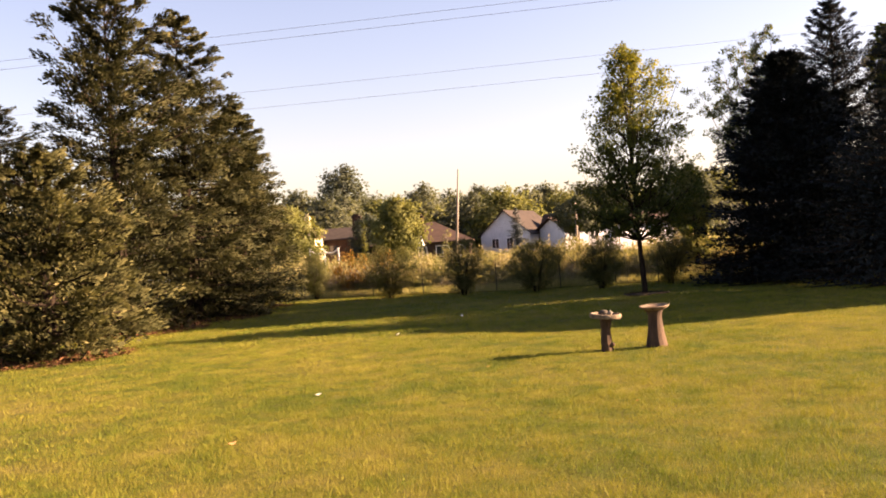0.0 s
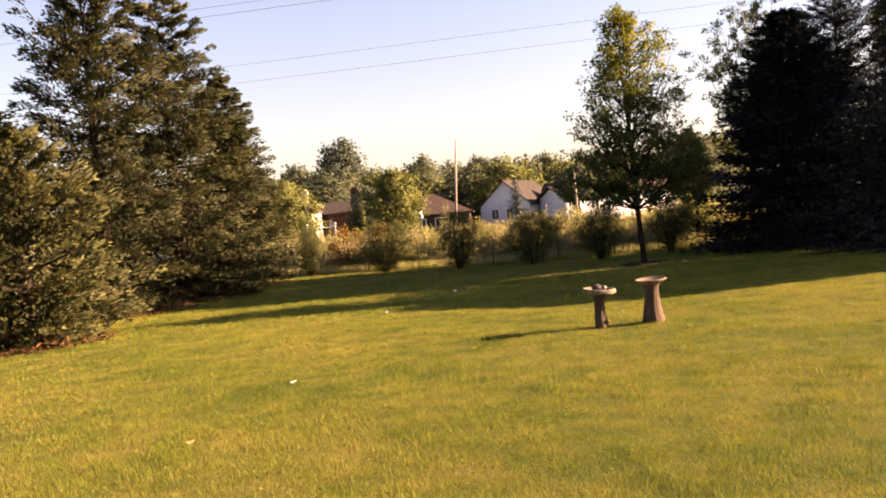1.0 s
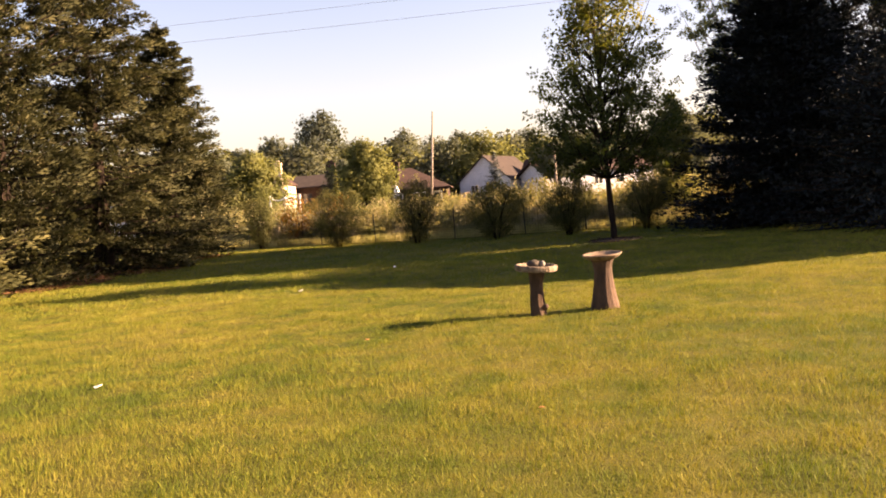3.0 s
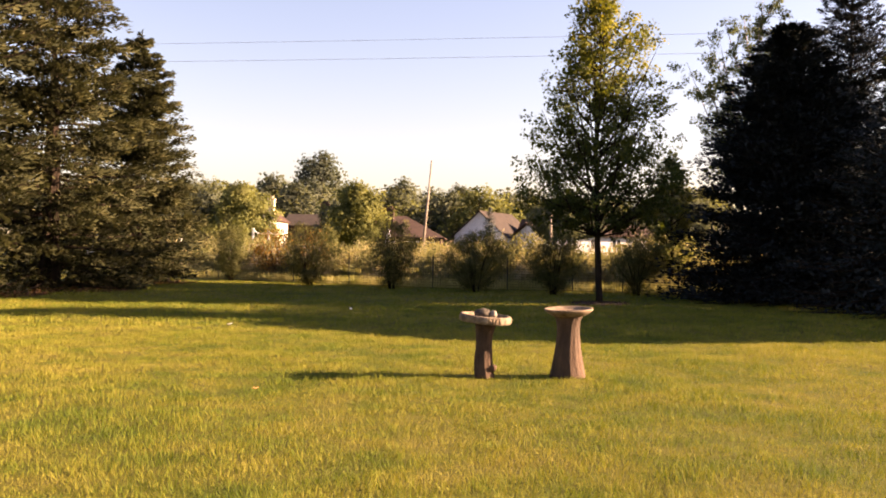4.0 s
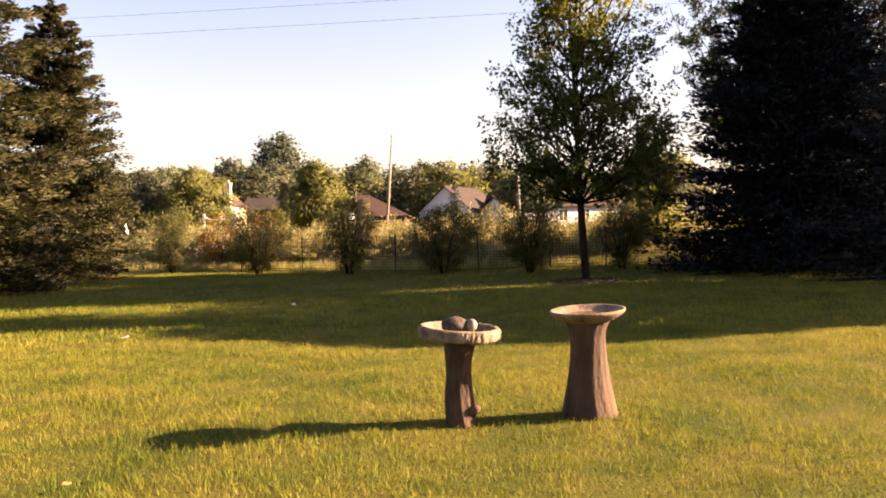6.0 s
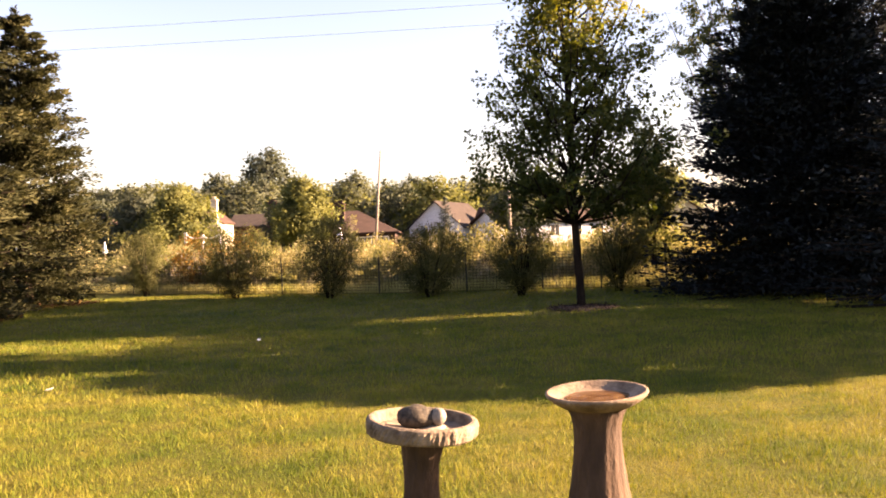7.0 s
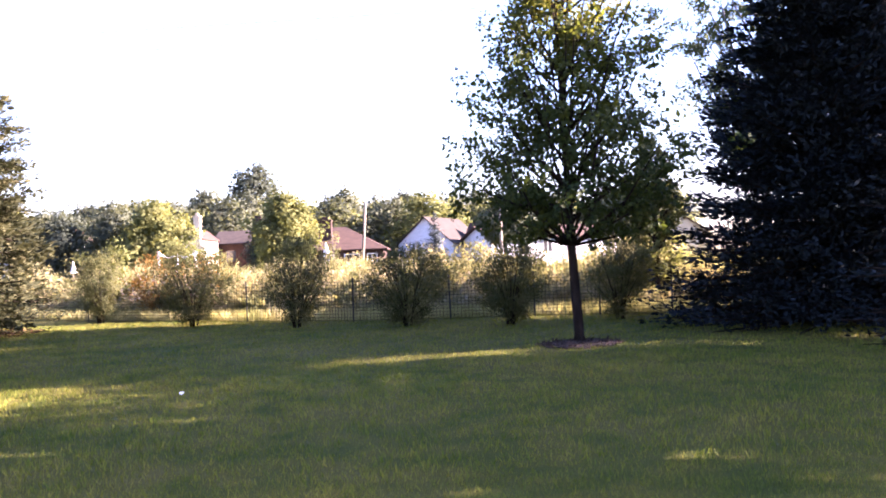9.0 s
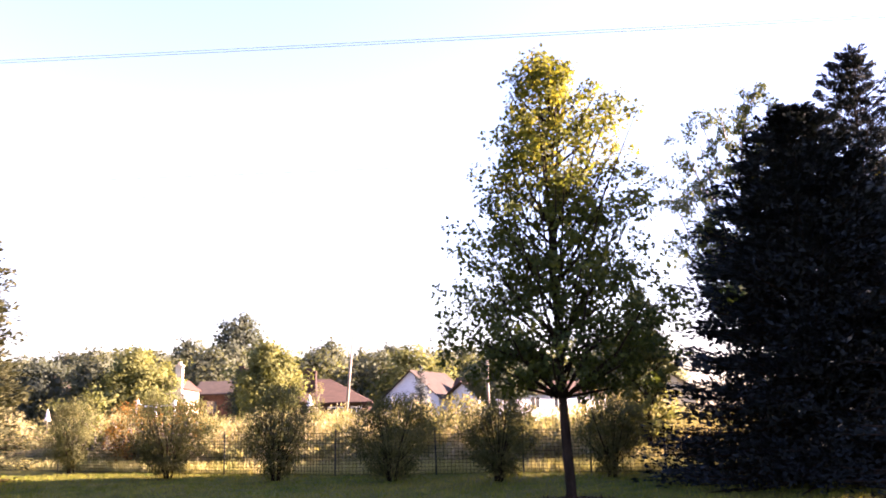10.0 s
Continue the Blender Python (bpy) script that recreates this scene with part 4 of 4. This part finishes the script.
def window(house, x, y, z, w, h, trim=M_TRIM):
    """A window on the wall that faces the lawn."""
    bm = bmesh.new()
    for q in ((-w / 2 - 0.09, -h / 2 - 0.09, w / 2 + 0.09, -h / 2), (-w / 2 - 0.09, h / 2, w / 2 + 0.09, h / 2 + 0.09), (-w / 2 - 0.09, -h / 2, -w / 2, h / 2), (w / 2, -h / 2, w / 2 + 0.09, h / 2), (-0.025, -h / 2, 0.025, h / 2)):
        box(bm, q[0], -0.05, q[1], q[2], 0.02, q[3])
    frame_ob = part("window_frame", bm, trim, house)
    frame_ob.matrix_basis = pose(x, y, z)
    bm = bmesh.new()
    box(bm, -w / 2, -0.012, -h / 2, w / 2, -0.006, h / 2)
    part("pane", bm, M_GLASS, frame_ob)


def wall_box(house, x0, x1, y0, y1, z1, mat, gable=None, along="y"):
    bm = bmesh.new()
    if gable is not None and along == "x":
        c = (y0 + y1) / 2
        ring = [(y0, -0.1), (y1, -0.1), (y1, z1), (c, gable), (y0, z1)]
        f = [bm.verts.new((x0, y, z)) for y, z in ring]
        b = [bm.verts.new((x1, y, z)) for y, z in ring]
        bm.faces.new(f[::-1])
        bm.faces.new(b)
        for j in range(5):
            bm.faces.new((f[j], f[(j + 1) % 5], b[(j + 1) % 5], b[j]))
    elif gable is None:
        box(bm, x0, y0, -0.1, x1, y1, z1)
    else:
        c = (x0 + x1) / 2
        ring = [(x0, -0.1), (x1, -0.1), (x1, z1), (c, gable), (x0, z1)]
        f = [bm.verts.new((x, y0, z)) for x, z in ring]
        b = [bm.verts.new((x, y1, z)) for x, z in ring]
        bm.faces.new(f)
        bm.faces.new(b[::-1])
        for j in range(5):
            bm.faces.new((f[j], f[(j + 1) % 5], b[(j + 1) % 5], b[j]))
    return part("wall", bm, mat, house)


def roof_part(house, mat, fn, *a, **k):
    bm = bmesh.new()
    fn(bm, *a, **k)
    return part("roof", bm, mat, house)


def chimney(house, x0, x1, y0, y1, z0, z1, mat):
    bm = bmesh.new()
    box(bm, x0, y0, z0, x1, y1, z1)
    box(bm, x0 - 0.08, y0 - 0.08, z1, x1 + 0.08, y1 + 0.08, z1 + 0.15)
    box(bm, x0 + 0.2, y0 + 0.2, z1 + 0.15, x1 - 0.2, y1 - 0.2, z1 + 0.5)
    return part("chimney", bm, mat, house)


# white gabled house
hs = thing("house", "white gabled house with brown shingle roof behind the meadow", "house", (0.4, 115, 0), -24)
wall_box(hs, -3.9, 3.6, 0, 11, 3.95, M_WHITE, 7.2)
roof_part(hs, M_ROOF_DARK, prism, -3.9, 3.6, 0, 11, 3.95, 7.2, 0.16, 0.35)
wall_box(hs, 3.62, 10.0, 3.5, 10, 3.24, M_WHITE, 6.38, "x")
roof_part(hs, M_ROOF, prism, 3.62, 10.0, 3.5, 10, 3.25, 6.4, 0.16, 0.4, along="x")
window(hs, -1.7, 0, 2.7, 1.0, 1.3)
window(hs, 0.5, 0, 2.6, 0.9, 1.5)
window(hs, 5.6, 3.5, 2.0, 1.0, 1.2)
window(hs, 8.0, 3.5, 2.0, 1.0, 1.2)
# brick ranch
hs = thing("house", "low brown brick house with hipped brown roof and chimney", "house", (-8.7, 106, 0))
wall_box(hs, -8.4, 4.2, 0, 12, 3.3, M_BROWN)
roof_part(hs, M_ROOF, hip, -8.4, 4.2, 0, 12, 3.31, 6.3, 0.5)
chimney(hs, -3.3, -1.9, 2.2, 3.2, 3.5, 6.9, M_BROWN)
window(hs, 0.6, 0, 2.2, 1.6, 1.3, M_TRIM)
window(hs, 2.9, 0, 2.2, 1.0, 1.3, M_TRIM)
window(hs, -2.0, 0, 2.2, 1.0, 1.3, M_TRIM)
# dark brown house
hs = thing("house", "dark brown house half hidden by trees", "house", (-21.8, 117, 0))
wall_box(hs, -4.5, 3.2, 0, 8, 5.0, M_BROWN, 6.58, "x")
roof_part(hs, M_ROOF_DARK, prism, -4.5, 3.2, 0, 8, 5.02, 6.6, 0.16, 0.5, along="x")
chimney(hs, 0.4, 1.6, -0.6, -0.02, 0, 7.9, M_BROWN)
window(hs, -2.6, 0, 3.4, 1.2, 1.4, M_BROWN)
# cream house with chimney
hs = thing("house", "sunlit cream house end with tall chimney", "house", (-27.1, 108, 0))
wall_box(hs, -1.3, 1.35, 0, 8, 5.5, M_CREAM, 6.5)
roof_part(hs, M_ROOF, prism, -1.3, 1.35, 0, 8, 5.5, 6.5, 0.15, 0.3)
chimney(hs, 0.75, 1.5, -0.75, -0.02, 0, 7.9, M_CREAM)
window(hs, -0.5, 0, 3.9, 0.8, 1.2)
# far house past the spruces
hs = thing("house", "grey-white house with dark brown roof among trees", "house", (-42.5, 102, 0))
wall_box(hs, -4.5, 4.2, 0, 9, 5.2, M_WHITE)
roof_part(hs, M_ROOF, hip, -4.5, 4.2, 0, 9, 5.21, 8.3, 0.5)
window(hs, 2.6, 0, 3.9, 1.1, 1.4)
window(hs, -0.6, 0, 3.9, 1.1, 1.4)
# long low white building
hs = thing("house", "long low white building under a brown roof", "house", (16.0, 112, 0), 22)
wall_box(hs, -8.5, 9.5, 0, 8, 4.2, M_WHITE, 5.58, "x")
roof_part(hs, M_ROOF, prism, -8.5, 9.5, 0, 8, 4.21, 5.6, 0.16, 0.5, along="x")
for x in (-7.0, -4.2, -1.0, 2.2, 5.4, 8.0):
    window(hs, x, 0, 3.0, 1.2, 1.3)
hs = thing("house", "pale house with red-brown trim seen between trees", "house", (28.5, 104, 0))
wall_box(hs, -2.6, 3.5, 0, 8, 4.0, M_CREAM, 5.9)
roof_part(hs, M_ROOF, prism, -2.6, 3.5, 0, 8, 4.0, 5.9, 0.16, 0.3)
window(hs, -0.8, 0, 3.0, 1.0, 1.3)


# ---- small things in the meadow ----
def deck_rail(at):
    rail = thing("railing", "white wooden railing with sagging top rail", "railing", at)
    for i, (x, h) in enumerate(((0.0, 2.9), (1.1, 2.75), (2.2, 2.85))):
        bm = bmesh.new()
        box(bm, x - 0.06, -0.06, -0.05, x + 0.06, 0.06, h)
        box(bm, x - 0.085, -0.085, h, x + 0.085, 0.085, h + 0.05)
        part("post", bm, M_TRIM, rail)
    for za, zb, sag in ((2.8, 2.65, 0.18), (2.65, 2.75, 0.16)):
        x0 = 0.06 if za == 2.8 else 1.16
        bm = bmesh.new()
        tube(bm, [(x0 + 0.98 * q, 0, za + (zb - za) * q - sag * 4 * q * (1 - q)) for q in (0, 0.2, 0.4, 0.6, 0.8, 1.0)], [0.045] * 6, 6)
        part("rail", bm, M_TRIM, rail)


def closed_umbrella(at, h, r):
    cone = thing("patio_umbrella", "closed white patio umbrella on its pole", "umbrella", at)
    bm = bmesh.new()
    tube(bm, [(0, 0, -0.05), (0, 0, h * 0.75)], [0.03, 0.03], 6)
    part("pole", bm, M_POLE, cone)
    bm = bmesh.new()
    lathe(bm, [(r, h * 0.72), (r * 0.8, h * 0.79), (r * 0.5, h * 0.88), (r * 0.2, h * 0.97), (0.02, h)], 18, lambda t, z, q: q * (1 + 0.1 * math.sin(5 * t)))
    part("canopy", bm, M_TRIM, cone)


deck_rail((-15.6, 60, 0))
closed_umbrella((-10.3, 100, 0), 4.2, 0.34)
closed_umbrella((-20.8, 60, 0), 2.55, 0.16)
spruce("arborvitae", (-17.4, 100, 0), 6.2, 0.5, 82, M_FAR_YG, "narrow columnar arborvitae beside the brown house", "", tier=0.5, per=7, pads=4, sprays=16, full=0.45)
limb_tree("dry_sapling", (-5.0, 60, 0), "thin pale half-dry sapling in the meadow", 83, M_WEED, M_BARK_GREY, 1.6, 0.03,
          [(1.3, 0.25, 0, 0), (2.4, 0.4, 0, 0), (3.3, 0.3, 0, 0), (3.9, 0.1, 0, 0)], 40, 16, 0.09, spread=0.14, n_limbs=12)


# ---- poles and cables ----
def utility_pole(at, h, tilt, arm, label):
    pole = thing("utility_pole", label, "pole", at)
    pole.matrix_basis = pose(*at, 0, tilt, 0)
    bm = bmesh.new()
    tube(bm, [(0, 0, -0.3), (0, 0, h * 0.5), (0, 0, h)], [0.15, 0.125, 0.085], 10)
    smooth(part("shaft", bm, M_POLE, pole))
    if arm:
        bm = bmesh.new()
        box(bm, -0.05, -arm, h - 0.7, 0.05, arm, h - 0.58)
        part("crossarm", bm, M_POLE, pole)
    return pole


utility_pole((-5.65, 88, 0), 11.0, 5.0, 0, "bare weathered wooden utility pole, leaning")
utility_pole((6.9, 80, 0), 6.1, 0.0, 0, "thin pale wooden pole among trees")
LINES = ((46.0, 11.7, 13.15), (31.0, 11.8, 12.7))
for y, z1, z2 in LINES:
    for x in (-75.0, 70.0):
        utility_pole((x, y - 0.1 * x, 0), z2 + 0.4, 0, 1.2, "weathered utility pole carrying overhead cables")
    for z, off in ((z1, -0.9), (z2, 0.9)):
        bm = bmesh.new()
        tube(bm, [(-75 + 145 * s, y + off + 7.5 - 14.5 * s, z + 0.55 - 2.2 * (s - s * s) * 1.0) for s in [i / 24 for i in range(25)]], [0.009] * 25, 5)
        tagged(part("overhead_cable", bm, M_CABLE), "thin grey overhead power cable", "cable", "overhead power cables")
bm = bmesh.new()
tube(bm, [(-40 + 34.05 * s, 97 - 9 * s, 7.4 + 0.9 * s - 1.6 * (s - s * s)) for s in [i / 12 for i in range(13)]], [0.02] * 13, 5)
tagged(part("service_cable", bm, M_BARK), "dark service cable running from the leaning pole", "cable")

# ---- trees of the distance ----
spruce("blue_spruce", (1.4, 95, 0), 6.6, 1.7, 81, M_SPRUCE_PALE, "small blue spruce before the white house", "", tier=0.5, per=9, pads=5, sprays=18)


def far_tree(name, at, h, w, seed, mat, label, low=0.15, n=240, per=58, lobes=34, leaf=0.66):
    r = random.Random(seed)
    env = [(h * low, w * 0.5, 0, 0)] + [(h * (low + (1 - low) * f), w * q * r.uniform(0.85, 1.1), r.uniform(-0.14, 0.14) * w, r.uniform(-0.14, 0.14) * w) for f, q in ((0.15, 0.85), (0.35, 1.0), (0.55, 0.98), (0.75, 0.78), (0.9, 0.5))] + [(h, w * 0.16, r.uniform(-0.2, 0.2) * w, 0)]
    return limb_tree(name, (at[0], at[1], 0), label, seed, mat, M_BARK, h * low + 0.6, 0.02 * h, env, n, per, leaf * (0.075 * w + 0.16), group="trees of the distance", spread=0.17 * w, n_limbs=8, arms=lobes, rise=0.5, sheen=0.15)


far_tree("lime_tree", (-10.6, 75), 7.2, 2.6, 91, M_FAR_YG, "small sunlit lime-green tree in the meadow", 0.3)
far_tree("lime_tree", (-22.3, 80), 7.3, 3.0, 92, M_FAR_YG, "sunlit lime-green tree in the meadow", 0.1)
far_tree("lime_tree", (-26.5, 83), 6.9, 3.2, 93, M_FAR_OLIVE, "broad olive-green tree in the meadow", 0.05)
far_tree("lime_tree", (-31.5, 84), 6.6, 3.4, 94, M_FAR_DARK, "broad dark-green tree in the meadow", 0.05)
far_tree("lime_tree", (-36.5, 92), 7.6, 3.4, 95, M_FAR_OLIVE, "broad olive-green tree in the meadow", 0.05)
far_tree("broadleaf_tree", (-18.0, 109), 7.4, 2.8, 90, M_FAR_DARK, "dark tree beside the brown house", 0.1)
far_tree("broadleaf_tree", (8.2, 92), 6.9, 2.6, 96, M_FAR_OLIVE, "rounded olive tree beside the white house", 0.5)
far_tree("broadleaf_tree", (11.0, 98), 6.4, 2.6, 97, M_FAR_DARK, "dark tree before the long white building", 0.6)
far_tree("broadleaf_tree", (22.5, 95), 8.5, 3.4, 98, M_FAR_OLIVE, "olive tree behind the maple", 0.15)
far_tree("broadleaf_tree", (7.7, 33.0), 5.2, 0.85, 99, M_FAR_YG, "small broad-leaved tree behind the wire fence", 0.1, 150, 40, leaf=0.5)
big = far_tree("broadleaf_tree", (-31.6, 170), 20.6, 6.2, 100, M_FAR_DARK, "tall round-topped dark tree above the others", 0.3, 260, 24, leaf=1.0)
a1 = far_tree("broadleaf_tree", (-15.5, 180), 16.2, 6.5, 101, M_FAR_OLIVE, "olive-green tree of the far tree line", 0.08, 260, 24, leaf=1.0)
a2 = far_tree("broadleaf_tree", (-3.7, 172), 15.2, 3.9, 102, M_FAR_DARK, "rounded dark tree of the far tree line", 0.2, 240, 24, leaf=1.0)
a3 = far_tree("broadleaf_tree", (-43.5, 182), 17.4, 7.0, 103, M_FAR_OLIVE, "broad olive-green tree of the far tree line", 0.06, 260, 24, leaf=1.0)
a4 = far_tree("broadleaf_tree", (-57.0, 184), 16.0, 6.5, 104, M_FAR_YG, "sunlit yellow-green tree of the far tree line", 0.05, 260, 24, leaf=1.0)
rng = random.Random(17)
for i in range(38):
    x = -100 + 3.9 * i + rng.uniform(-2.0, 2.0)
    y = 180 + rng.uniform(-4, 24)
    s = rng.uniform(0.88, 1.03)
    src = (a1, a2, a3, a1)[rng.randrange(4)]
    if -10 < x < 45:
        s *= 0.9
    copy_thing(src, Matrix.Translation((x, y, 0)) @ Matrix.Rotation(rng.uniform(0, 6.28), 4, "Z") @ Matrix.Diagonal((s * rng.uniform(1.2, 1.5), s * 1.1, s * rng.uniform(0.86, 1.02), 1)))
for i in range(28):
    x = -66 + 3.9 * i + rng.uniform(-2, 2)
    s = rng.uniform(0.6, 0.74)
    copy_thing((a1, a3, a4)[i % 3], Matrix.Translation((x, 138 + rng.uniform(-6, 12), 0)) @ Matrix.Rotation(rng.uniform(0, 6.28), 4, "Z") @ Matrix.Diagonal((s * 1.35, s, s, 1)))
